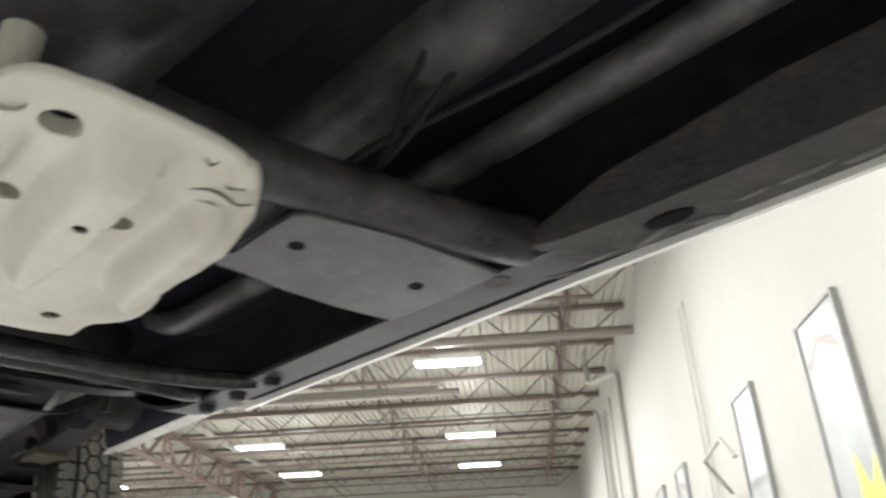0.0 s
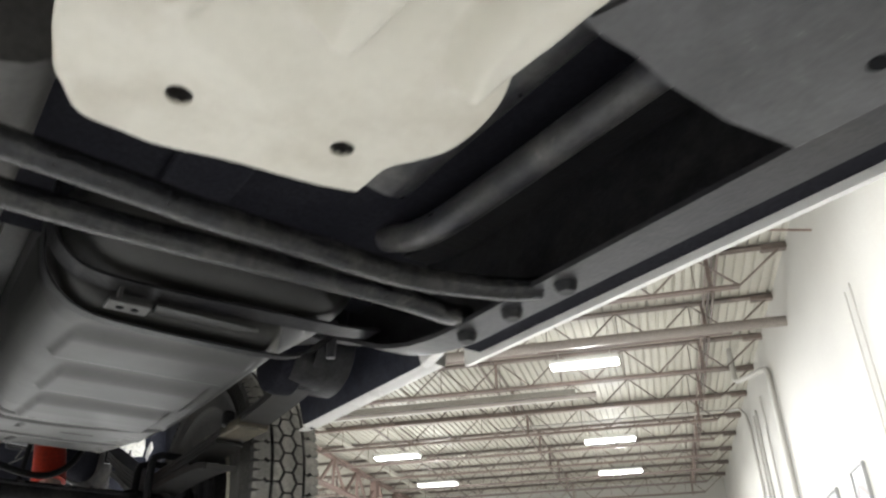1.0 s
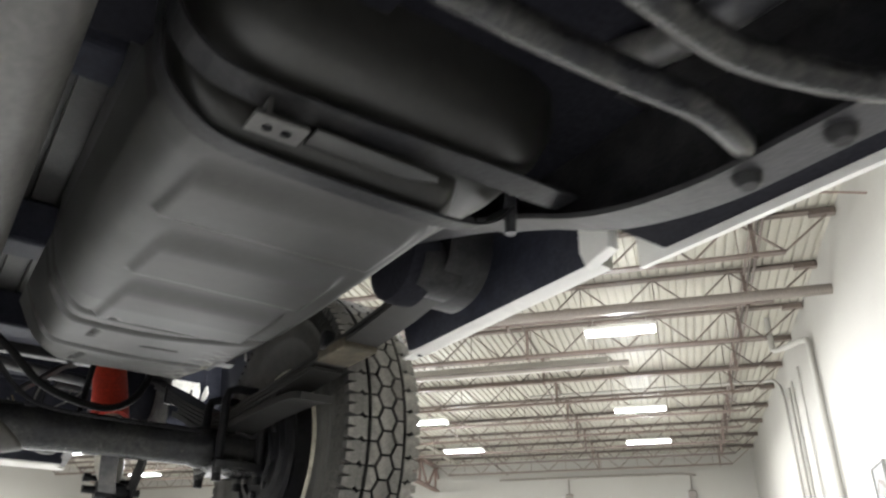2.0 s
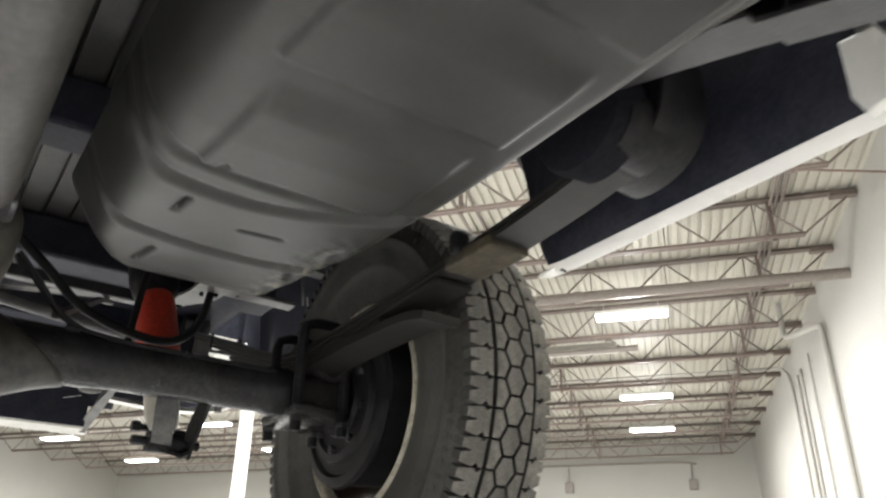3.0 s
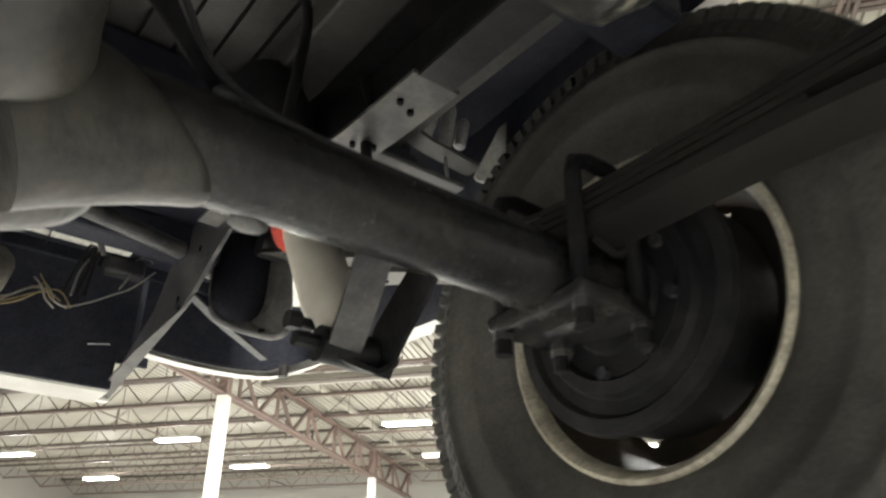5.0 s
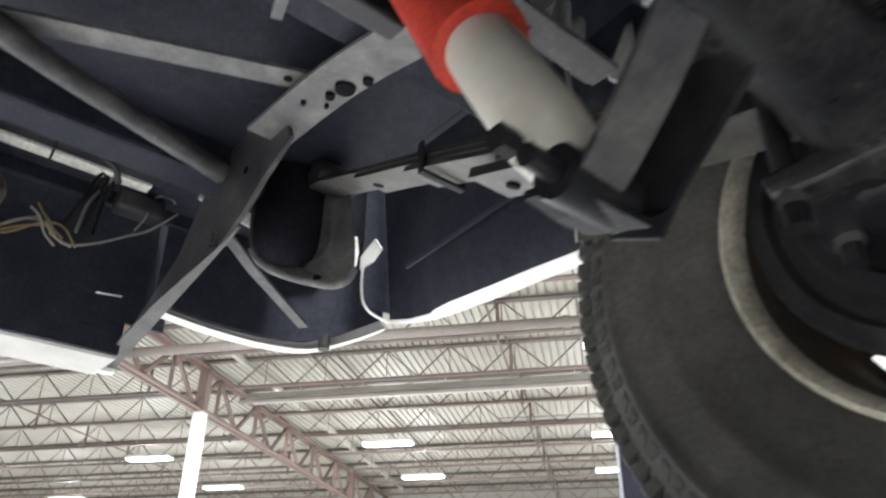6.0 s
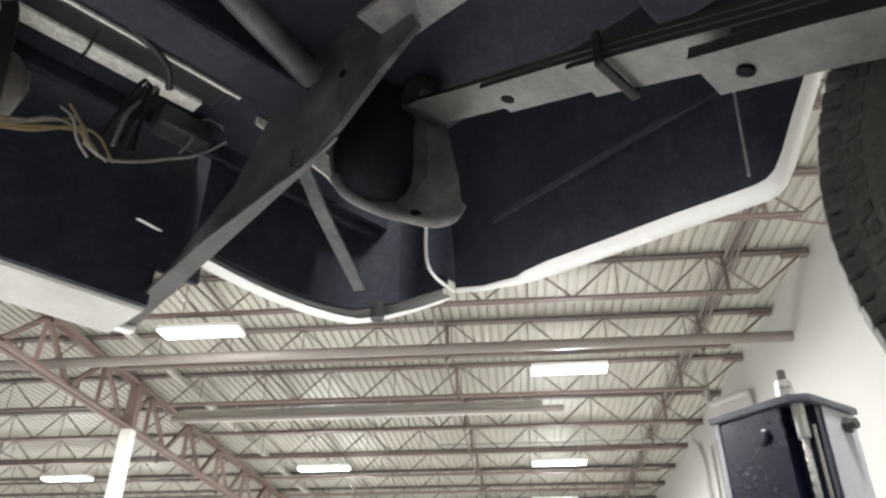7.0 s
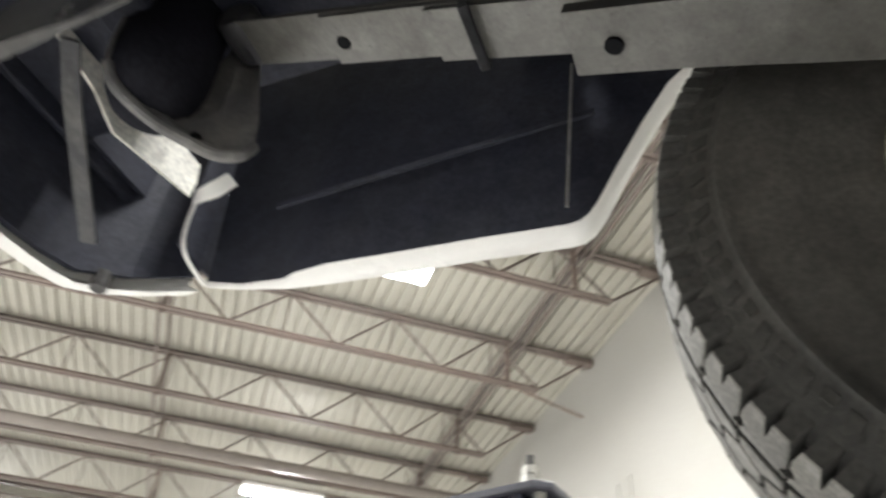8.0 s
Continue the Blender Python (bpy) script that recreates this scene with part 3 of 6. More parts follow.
for x0, x1 in ((0.55, 0.62), (-0.36, -0.30), (0.12, 0.2), (-0.2, -0.12)):
    bm = bmesh.new()
    box(bm, x0, x1, -3.0, -1.1, 2.188, 2.204, 0.006)
    part("floor_rib", bm, M_SILL, floor_pan)

bm = bmesh.new()
plate(bm, [(-1.025, 2.178), (-1.0, 2.172), (-0.978, 2.164), (-0.967, 2.19), (-0.968, 2.262), (-1.025, 2.255)], "x", 0.652, 0.672, 0.004)
part("cab_corner_flange", bm, M_BODY, truck, "white flange at the cab's rear corner")

# bed side with its wheel opening: lower edge, arch, white lip, black lining
BED_EDGE = [(-0.985, 2.172), (-0.75, 2.171), (-0.53, 2.169), (-0.492, 2.172), (-0.478, 2.20), (-0.458, 2.29), (-0.436, 2.365), (-0.405, 2.42), (-0.365, 2.458), (-0.325, 2.477), (-0.25, 2.489),
            (-0.10, 2.496), (0.05, 2.502), (0.15, 2.505), (0.22, 2.500), (0.28, 2.480), (0.33, 2.440), (0.373, 2.378), (0.41, 2.318), (0.435, 2.272), (0.448, 2.253), (0.460, 2.245),
            (0.475, 2.243), (0.52, 2.246), (0.584, 2.251), (0.70, 2.257), (0.795, 2.263), (0.85, 2.270), (0.875, 2.274), (0.955, 2.292), (1.02, 2.311)]


def bed_x(y, z):
    return 0.70 + 0.132 * min(1, max(0, (y + 0.5) / 0.92))


def lip_width(y):
    """The turned-in lip is broad along the tail and runs out before its end."""
    return 1 + 0.38 * min(1, max(0, (y - 0.05) / 0.3)) - 1.2 * min(1, max(0, (y - 0.825) / 0.075))


def bed_side(side):
    edge = BED_EDGE

    def skin(offsets):
        bm = bmesh.new()
        rows = []
        for dx, dz, top in offsets:
            rows.append([bm.verts.new((side * (top if top else bed_x(y, z) + dx * lip_width(y)), y, 3.0 if top else z + dz)) for y, z in edge])
        for a, b in zip(rows, rows[1:]):
            for i in range(len(edge) - 1):
                bm.faces.new((a[i], a[i + 1], b[i + 1], b[i]))
        return bm
    bm = skin([(-0.028, 0.006, 0), (-0.022, 0.001, 0), (-0.004, -0.002, 0), (0.0, 0.003, 0), (0.004, 0.05, 0), (0, 0, 0.87), (0, 0, 0.80)])
    panel = part("bed_side", bm, M_BODY, truck, "white bed side with wheel opening", smooth=50)
    bm = skin([(-0.026, 0.005, 0), (-0.030, 0.015, 0), (-0.042, 0.06, 0), (0, 0, 0.76)])
    part("bed_side_lining", bm, M_UNDER, panel, "black undersealed inside of the bed side", smooth=50)
    return panel


bed_side(1)
bed_side(-1)
bm = bmesh.new()
bar(bm, [(0.747, 0.86, 2.350), (0.738, 0.42, 2.372)], 0.004, 0.009)
part("inner_rib", bm, M_UNDER, truck, "black pressed rib inside the bed side")
bm = bmesh.new()
sweep(bm, smooth_line([(0.757, 1.024, 2.415), (0.757, 1.024, 2.37), (0.764, 1.024, 2.338), (0.785, 1.023, 2.320), (0.828, 1.022, 2.311)], 5), [(-0.0025, -0.0015), (0.0025, -0.0015), (0.0025, 0.0015), (-0.0025, 0.0015)])
plate(bm, [(0.948, 2.425), (0.972, 2.456), (1.022, 2.434), (1.02, 2.405), (0.975, 2.408)], "x", 0.748, 0.752)
part("panel_flange", bm, M_BODY, truck, "white flange at the rear of the bed side")
bm = bmesh.new()
plate(bm, [(0.40, 2.43), (0.535, 2.405), (0.582, 2.377), (0.738, 2.409), (0.742, 2.44), (0.736, 2.475), (0.622, 2.475), (0.614, 2.444), (0.40, 2.444)], "y", 1.018, 1.022, 0.001)
part("rear_bed_sill", bm, M_WORNWHITE, truck, "chipped cream-white rear face of the bed sill")
bm = bmesh.new()
box(bm, 0.758, 0.85, 1.0265, 1.031, 2.335, 2.95)
part("bed_corner_filler", bm, M_UNDER, truck, "black closing panel at the bed corner")
# roof of the wheel well
bm = bmesh.new()
box(bm, 0.56, 0.80, -0.5, 0.5, 2.60, 2.612)
box(bm, 0.556, 0.562, -0.5, 0.5, 2.50, 2.612)
part("wheel_house", bm, M_UNDER, truck, "dark dusty wheel house roof")

# bed floor: pressed ribs, cross sills
bm = bmesh.new()
x = -0.59
edge = []
while x < 0.5:
    edge += [(x + 0.0095, 2.452), (x + 0.0525, 2.452), (x + 0.0535, 2.466), (x + 0.0585, 2.466)]
    x += 0.05
edge += [(0.56, 2.452), (0.56, 2.5), (-0.6, 2.5)]
plate(bm, edge, "y", -0.97, 0.42)
box(bm, 0.561, 0.609, -0.97, -0.502, 2.452, 2.5)
part("bed_floor", bm, M_BEDFLOOR, truck, "ribbed grey steel bed floor")
# the floor's tail is a black copy, for the shade it lies in
bm = bmesh.new()
box(bm, -0.60, 0.61, 0.421, 1.12, 2.446, 2.5, 0.004)
part("bed_floor_tail", bm, M_UNDER, truck, "tail of the bed floor painted black for shade")
for y0, y1, z0 in ((-0.15, -0.06, 2.36), (0.38, 0.47, 2.36), (-0.80, -0.72, 2.36), (0.86, 0.93, 2.38)):
    bm = bmesh.new()
    box(bm, -0.60, 0.60, y0, y1, z0, 2.45, 0.008)
    part("bed_cross_sill", bm, M_UNDER, truck, "black bed cross sill")
bm = bmesh.new()
box(bm, -0.72, 0.74, 1.121, 1.134, 2.42, 2.60, 0.003)
part("tail_sill", bm, M_UNDER, truck, "black sill below the tailgate")
for s in (-1, 1):
    bm = bmesh.new()
    for y0, y1, z0 in ((-0.97, -0.502, 2.4475), (-0.501, 0.501, 2.614), (0.502, 1.12, 2.4475)):
        box(bm, s * 0.615 - 0.006, s * 0.615 + 0.006, y0, y1, z0, 2.9)
    part("bed_inner_wall", bm, M_UNDER, truck, "black undersealed inner bed wall")
    bm = bmesh.new()
    box(bm, min(s * 0.62, s * 0.84), max(s * 0.62, s * 0.84), 1.112, 1.120, 2.44, 2.95)
    part("bed_corner_panel", bm, M_UNDER, truck, "black panel in the bed corner")
bm = bmesh.new()
box(bm, -0.82, 0.82, -1.0, -0.985, 2.3, 3.0, 0.004)
part("bed_front", bm, M_BODY, truck, "white bed front panel")
bm = bmesh.new()
box(bm, -0.82, 0.82, 1.135, 1.16, 2.5, 3.0, 0.008)
part("tailgate", bm, M_BODY, truck, "white tailgate")

for x0, x1, y0, y1, z0 in ((0.282, 0.355, -0.7, 0.37, 2.405), (-0.355, -0.282, -0.7, 0.37, 2.405)):
    bm = bmesh.new()
    box(bm, x0, x1, y0, y1, z0, 2.451, 0.006)
    part("bed_long_sill", bm, M_BEDFLOOR, truck, "grey lengthwise bed sill")

# frame rails: channel section that kicks up over the axle
RAIL = [(0.457, -3.0, 2.06), (0.457, -2.0, 2.06), (0.457, -1.6, 2.06), (0.457, -1.42, 2.06), (0.459, -1.30, 2.063), (0.464, -1.18, 2.09), (0.467, -1.05, 2.145), (0.463, -0.88, 2.20), (0.44, -0.66, 2.25), (0.405, -0.45, 2.276), (0.385, -0.2, 2.283),
        (0.383, 0.10, 2.286), (0.381, 0.25, 2.294), (0.380, 0.40, 2.330), (0.380, 0.50, 2.356), (0.380, 0.60, 2.372), (0.380, 0.72, 2.382)]


def rail(side):
    bm = bmesh.new()
    pts = smooth_line([(side * x, y, z) for x, y, z in RAIL], 5)
    flange = [(-0.025, 0), (0.025, 0), (0.027, 0.003), (0.027, 0.006), (-0.025, 0.006)]
    web = [(0.021, 0.0065), (0.027, 0.0065), (0.027, 0.13), (-0.025, 0.13), (-0.025, 0.125), (0.021, 0.125)]
    if side < 0:
        flange, web = [(-a, b) for a, b in flange][::-1], [(-a, b) for a, b in web][::-1]
    cut = next(i for i, p in enumerate(pts) if p[1] > -1.0)
    tail = next(i for i, p in enumerate(pts) if p[1] > 0.0)
    slim = [(a * (1.42 if a * side > 0 else 0.5), b) for a, b in flange]
    sweep(bm, pts[:cut + 1], slim)
    sweep(bm, pts[cut:tail + 1], flange)
    ob = part("frame_rail", bm, M_RAILDARK, truck, "dusty lower flange of the black channel frame rail")
    bm = bmesh.new()
    sweep(bm, pts[tail:], [(a * 1.3, b) for a, b in flange])
    part("tail_flange", bm, M_RAIL, ob, "pale dusty flange of the rail's tail")
    bm = bmesh.new()
    sweep(bm, pts[:cut + 1], [(a * (1.42 if a * side > 0 else 0.5), b) for a, b in web])
    sweep(bm, pts[cut:], web)
    part("rail_web", bm, M_BLACK, ob, "black upright web of the rail")
    return ob


left_rail = rail(1)
rail(-1)
RAIL_HOLES = [(0.372, 0.215, 2.2862, 0.004), (0.398, 0.205, 2.2862, 0.0045), (0.368, 0.10, 2.2835, 0.0045), (0.39, 0.11, 2.2835, 0.0045),
              (0.392, 0.530, 2.3585, 0.0135), (0.388, 0.560, 2.363, 0.0065), (0.402, 0.492, 2.351, 0.007), (0.372, 0.602, 2.3695, 0.0035), (0.398, 0.585, 2.367, 0.003)]
for x, y, z, r in RAIL_HOLES:
    bm = bmesh.new()
    lathe(bm, [(z - 0.003, 0.0), (z - 0.003, r), (z + 0.006, r)], (x, y, 0), "z", 14)
    part("flange_hole", bm, M_HOLEDARK, left_rail)
for y in (-1.506, -1.423, -1.343):
    bm = bmesh.new()
    lathe(bm, [(2.05, 0.0), (2.05, 0.008), (2.053, 0.011), (2.062, 0.013)], (0.467, y, 0), "z", 12)
    part("rivet", bm, M_BLACK, left_rail, smooth=True)
bm = bmesh.new()
plate(bm, [(-3.0, 2.052), (-2.2, 2.052), (-2.06, 2.053), (-1.99, 2.0575), (-1.965, 2.062), (-1.97, 2.08), (-2.05, 2.10), (-2.20, 2.115), (-3.0, 2.12)], "x", 0.428, 0.490, 0.003)
sleeve = part("rail_sleeve", bm, M_RUST, truck, "rusty brown stiffener on the frame rail")
bm = bmesh.new()
lathe(bm, [(2.0512, 0.0), (2.0512, 1.0), (2.056, 1.0)], (0, 0, 0), "z", 20)
bmesh.ops.transform(bm, matrix=Matrix.Translation((0.458, -2.085, 0)) @ Matrix.Diagonal((0.010, 0.022, 1, 1)), verts=bm.verts)
part("oval_hole", bm, M_HOLEDARK, sleeve)
random.seed(11)
for i in range(10):
    bm = bmesh.new()
    y = -1.96 - 0.045 * i + random.uniform(-0.012, 0.012)
    m = Matrix.Translation((0.479 + random.uniform(-0.008, 0.005), y, 2.052)) @ Matrix.Rotation(random.uniform(-0.4, 0.4), 4, "Z") @ Matrix.Diagonal((random.uniform(0.002, 0.004), random.uniform(0.010, 0.024), 0.0018, 1))
    bmesh.ops.create_icosphere(bm, subdivisions=2, radius=1, matrix=m)
    for v in bm.verts:
        v.co += Vector((0.002, 0.004, 0)) * noise.noise(v.co * 90)
    part("flaked_edge", bm, M_RAIL, sleeve, "flaking edge seam", smooth=60)
bm = bmesh.new()
lathe(bm, [(2.0588, 0.0), (2.0588, 0.014), (2.0605, 0.014)], (0.459, -1.90, 0), "z", 14)
part("rail_plug", bm, M_RUST, left_rail, "rusty round plug in the flange")
bm = bmesh.new()
box(bm, 0.60, 0.708, -3.0, -1.07, 2.170, 2.204, 0.006)
part("sill_inner", bm, M_SILL, truck, "black inner sill")

# gearbox crossmember and cream skid plate
bm = bmesh.new()
plate(bm, [(0.205, -1.776), (0.222, -1.781), (0.231, -1.806), (0.228, -1.86), (0.229, -1.887), (0.237, -1.897), (0.28, -1.909), (0.32, -1.918), (0.36, -1.921), (0.432, -1.925),
           (0.434, -1.85), (0.432, -1.775), (0.40, -1.772), (0.362, -1.766), (0.303, -1.768), (0.261, -1.774), (0.235, -1.774)], "z", 2.050, 2.056, 0.002)
cross = part("gearbox_crossmember", bm, M_CROSS, truck, "grey steel gearbox crossmember plate")
for x, y in ((0.26, -1.849), (0.391, -1.856)):
    bm = bmesh.new()
    lathe(bm, [(2.0492, 0.0), (2.0492, 0.0072), (2.056, 0.0072)], (x, y, 0), "z", 14)
    part("bolt_hole", bm, M_HOLEDARK, cross)
bm = bmesh.new()
sweep(bm, smooth_line([(0.10, -1.885, 2.082), (0.19, -1.893, 2.079), (0.26, -1.906, 2.077), (0.34, -1.922, 2.077), (0.40, -1.936, 2.078), (0.447, -1.945, 2.082)], 6), [(0.026 * math.cos(q), 0.024 * math.sin(q)) for q in [2 * math.pi * i / 20 for i in range(20)]])
part("crossmember_bar", bm, M_FRAME, truck, "dusty black rolled edge of the crossmember", smooth=True)

SKID = [(-0.030, -1.667), (-0.024, -1.615), (-0.011, -1.574), (0.011, -1.552), (0.066, -1.550), (0.13, -1.560), (0.183, -1.5695), (0.189, -1.578), (0.191, -1.606), (0.203, -1.632), (0.214, -1.653), (0.216, -1.68),
        (0.211, -1.71), (0.196, -1.742), (0.1855, -1.765), (0.190, -1.78), (0.202, -1.80), (0.204, -1.83), (0.199, -1.86), (0.190, -1.893), (0.177, -1.920), (0.167, -1.936), (0.152, -1.946), (0.128, -1.951),
        (0.07, -1.952), (0.02, -1.942), (0.004, -1.912), (-0.006, -1.856), (-0.019, -1.828), (-0.028, -1.779), (-0.030, -1.72)]
SKID_HOLES = [(0.048, -1.812, 0.0115), (0.093, -1.842, 0.0055), (0.124, -1.818, 0.0115), (0.048, -1.602, 0.0085), (0.155, -1.611, 0.0085), (0.048, -1.912, 0.0125), (0.016, -1.914, 0.012)]


def ease(t):
    t = min(1.0, max(0.0, t))
    return t * t * (3 - 2 * t)


def skid_z(x, y):
    """The pressed relief of the plate: a broad and a narrow lengthwise rib, a pressed edge rib, a dented front corner and a turned-up side."""
    z = 2.033
    # broad rib with a rounded rear end and a steep right flank
    fade = ease((-1.695 - y) / 0.022) * ease((y + 1.945) / 0.05)
    left, right = 0.074 - 0.075 * max(0, min(1, (-1.70 - y) / 0.10)) * 0.2, 0.106 + 0.004 * ease((-1.7 - y) / 0.1)
    z -= 0.027 * ease((x - left + 0.004) / 0.028) * (1 - ease((x - right + 0.004) / 0.009)) * fade
    # edge rib: broad lit flank, flat crest, then the side
    fade = ease((-1.698 - y) / 0.03) * ease((y + 1.92) / 0.06)
    near = 0.158 - 0.016 * ease((-1.70 - y) / 0.06)
    z -= 0.028 * ease((x - near) / 0.026) * (1 - ease((x - 0.178 - 0.006 * ease((-1.75 - y) / 0.1)) / 0.012)) * fade
    # narrow rib beside the broad one
    d = abs(x - 0.024 - 0.03 * max(0, (-1.69 - y)))
    z -= 0.018 * (1 - ease((d - 0.004) / 0.008)) * ease((-1.66 - y) / 0.05) * ease((y + 1.90) / 0.06)
    z += 0.002 * ease((-1.90 - y) / 0.05)
    crumple = ease((x - 0.125) / 0.05) * ease((-1.86 - y) / 0.05)
    z += 0.010 * noise.noise(Vector((x * 30 + y * 20, y * 75, 3))) * crumple + 0.005 * noise.noise(Vector((x * 110, y * 110, 5))) * crumple
    z += 0.0030 * noise.noise(Vector((x * 16, y * 16, 0))) + 0.0012 * noise.noise(Vector((x * 45, y * 45, 7)))
    z += 0.004 * noise.noise(Vector((x * 40, y * 30, 9))) * ease((0.03 - x) / 0.03)
    return z


bm = bmesh.new()
c = Vector((0.092, -1.77))
ring_count = 44
cols = []
dense = smooth_line([(*p, 0) for p in SKID + SKID[:1]], 6)[:-1]
for p in dense:
    p2 = Vector((p.x, p.y))
    col = []
    for k in range(1, ring_count + 1):
        q = c + (p2 - c) * (k / ring_count)
        col.append((q.x, q.y, skid_z(q.x, q.y)))
    q = c + (p2 - c) * 1.012
    col.append((q.x, q.y, skid_z(p.x, p.y) + 0.002))
    q = c + (p2 - c) * 1.016
    col.append((q.x, q.y, skid_z(p.x, p.y) + 0.006))
    cols.append([bm.verts.new(v) for v in col])
mid = bm.verts.new((c.x, c.y, skid_z(c.x, c.y)))
n = len(cols)
for i in range(n):
    a, b = cols[i], cols[(i + 1) % n]
    bm.faces.new((mid, a[0], b[0]))
    for k in range(len(a) - 1):
        bm.faces.new((a[k], a[k + 1], b[k + 1], b[k]))
bmesh.ops.recalc_face_normals(bm, faces=bm.faces)
bmesh.ops.solidify(bm, geom=bm.faces[:], thickness=0.004)
skid = part("skid_plate", bm, M_CREAM, truck, "cream painted pressed steel skid plate", smooth=50)
# drill the drain holes through the plate
bm = bmesh.new()
for x, y, r in SKID_HOLES:
    z = skid_z(x, y)
    lathe(bm, [(z - 0.05, 0.0), (z - 0.05, r), (z + 0.05, r), (z + 0.05, 0.0)], (x, y, 0), "z", 20)
bmesh.ops.recalc_face_normals(bm, faces=bm.faces)
drill_mesh = bpy.data.meshes.new("drill")
bm.to_mesh(drill_mesh)
bm.free()
drill = new("drill", drill_mesh)
drill.parent = truck
cutter = skid.modifiers.new("holes", "BOOLEAN")
cutter.operation, cutter.object, cutter.solver = "DIFFERENCE", drill, "EXACT"
bpy.context.view_layer.update()
drilled = bpy.data.meshes.new_from_object(skid.evaluated_get(bpy.context.evaluated_depsgraph_get()))
skid.modifiers.remove(cutter)
skid.data = drilled
bpy.data.objects.remove(drill)
for k, (x, y, r) in enumerate(SKID_HOLES):
    bm = bmesh.new()
    z = skid_z(x, y)
    lathe(bm, [(z + 0.002, r), (z + 0.002, r + 0.003), (z + 0.016, r + 0.003), (z + 0.016, r)], (x, y, 0), "z", 20, closed=True)
    # three collars take the rust colour to darken their holes like shade
    part("hole_collar", bm, M_RUST if k in (1, 3, 4) else M_CREAM, skid, smooth=40)
    bm = bmesh.new()
    lathe(bm, [(z + 0.009, 0.0), (z + 0.009, r * 0.45), (z + 0.0125, r * 0.5), (z + 0.0125, r + 0.002)], (x, y, 0), "z", 6)
    part("hole_bolt", bm, M_HOLEDARK, skid, "dark bolt head in the hole")

for line, w in (([(0.137, -1.898), (0.146, -1.908), (0.155, -1.913), (0.168, -1.911), (0.180, -1.915)], 0.0022), ([(0.146, -1.891), (0.154, -1.898), (0.163, -1.899)], 0.0014), ([(0.150, -1.922), (0.158, -1.918), (0.172, -1.922)], 0.0016),
                ([(0.128, -1.936), (0.135, -1.931), (0.138, -1.936)], 0.002)):
    bm = bmesh.new()
    pts = smooth_line([(x, y, skid_z(x, y) - 0.0002) for x, y in line], 5)
    tube(bm, pts, w * 0.55, 6, [max(0.15, math.sin(math.pi * (i + 0.5) / len(pts))) for i in range(len(pts))])
    part("tear", bm, M_RUST, skid, "dark torn crease")

# gearbox casing and pipes above
bm = bmesh.new()
rings = []
for y, r in ((-2.9, 0.17), (-2.3, 0.16), (-2.05, 0.13), (-1.75, 0.11), (-1.6, 0.085), (-1.52, 0.05)):
    rings.append([(0.02 + r * 1.1 * math.cos(2 * math.pi * i / 18), y, 2.22 + r * math.sin(2 * math.pi * i / 18)) for i in range(18)])
loft(bm, rings)
part("gearbox", bm, M_FRAME, truck, "dark gearbox casing", smooth=40)
bm = bmesh.new()
tube(bm, smooth_line([(0.385, -3.0, 2.160), (0.388, -2.6, 2.160), (0.392, -2.2, 2.160), (0.394, -1.8, 2.158), (0.396, -1.5, 2.158), (0.398, -1.36, 2.166), (0.402, -1.27, 2.20)], 6), 0.018, 20)
part("exhaust_pipe", bm, M_FRAME, truck, "dull dark dusty exhaust pipe", smooth=True)
bm = bmesh.new()
line = [(0.30, -3.0), (0.30, -2.3), (0.306, -2.0), (0.312, -1.7), (0.316, -1.45), (0.318, -1.40)]
loft(bm, [[(x + a, y, 2.166 + b) for a, b in ((-0.050, 0.05), (-0.044, 0.022), (-0.026, 0.004), (0.0, 0.0), (0.022, 0.004), (0.038, 0.022), (0.044, 0.05))] for x, y in line])
part("floor_channel", bm, M_FRAME, truck, "dull dark pressed channel along the cab floor", smooth=60)
for pts in ([(0.345, -2.35, 2.165), (0.335, -2.12, 2.150), (0.315, -1.98, 2.145), (0.285, -1.93, 2.125), (0.26, -1.90, 2.10)], [(0.27, -2.05, 2.21), (0.278, -1.98, 2.17), (0.29, -1.94, 2.13), (0.295, -1.90, 2.10)],
            [(0.30, -2.06, 2.20), (0.302, -1.99, 2.165), (0.298, -1.95, 2.13), (0.29, -1.90, 2.10)]):
    bm = bmesh.new()
    tube(bm, smooth_line(pts, 6), 0.0036, 8)
    part("breather_hose", bm, M_HOSE, truck, "thin black hose beside the gearbox", smooth=True)

# two cross tubes ahead of the tank
for pts, r in (([(-0.6, -1.475, 2.07), (-0.04, -1.462, 2.052), (0.12, -1.447, 2.052), (0.22, -1.438, 2.056), (0.31, -1.430, 2.060), (0.365, -1.438, 2.061), (0.43, -1.460, 2.062), (0.462, -1.474, 2.066)], 0.0125),
               ([(-0.6, -1.385, 2.075), (-0.045, -1.372, 2.062), (0.15, -1.365, 2.066), (0.28, -1.368, 2.068), (0.36, -1.378, 2.064), (0.42, -1.368, 2.066), (0.458, -1.352, 2.078)], 0.0125)):
    bm = bmesh.new()
    tube(bm, smooth_line(pts, 6), r, 12)
    part("cross_tube", bm, M_TUBE, truck, "dusty dark steel cross tube", smooth=True)

# fuel tank: an upper shell, its seam, and a lower shell with pressed bands
def tank_ring(y, x0, x1, z0, z1, r):
    return [(x, y, z) for x, z in rounded(x0, x1, z0, z1, r, 7)]


bm = bmesh.new()
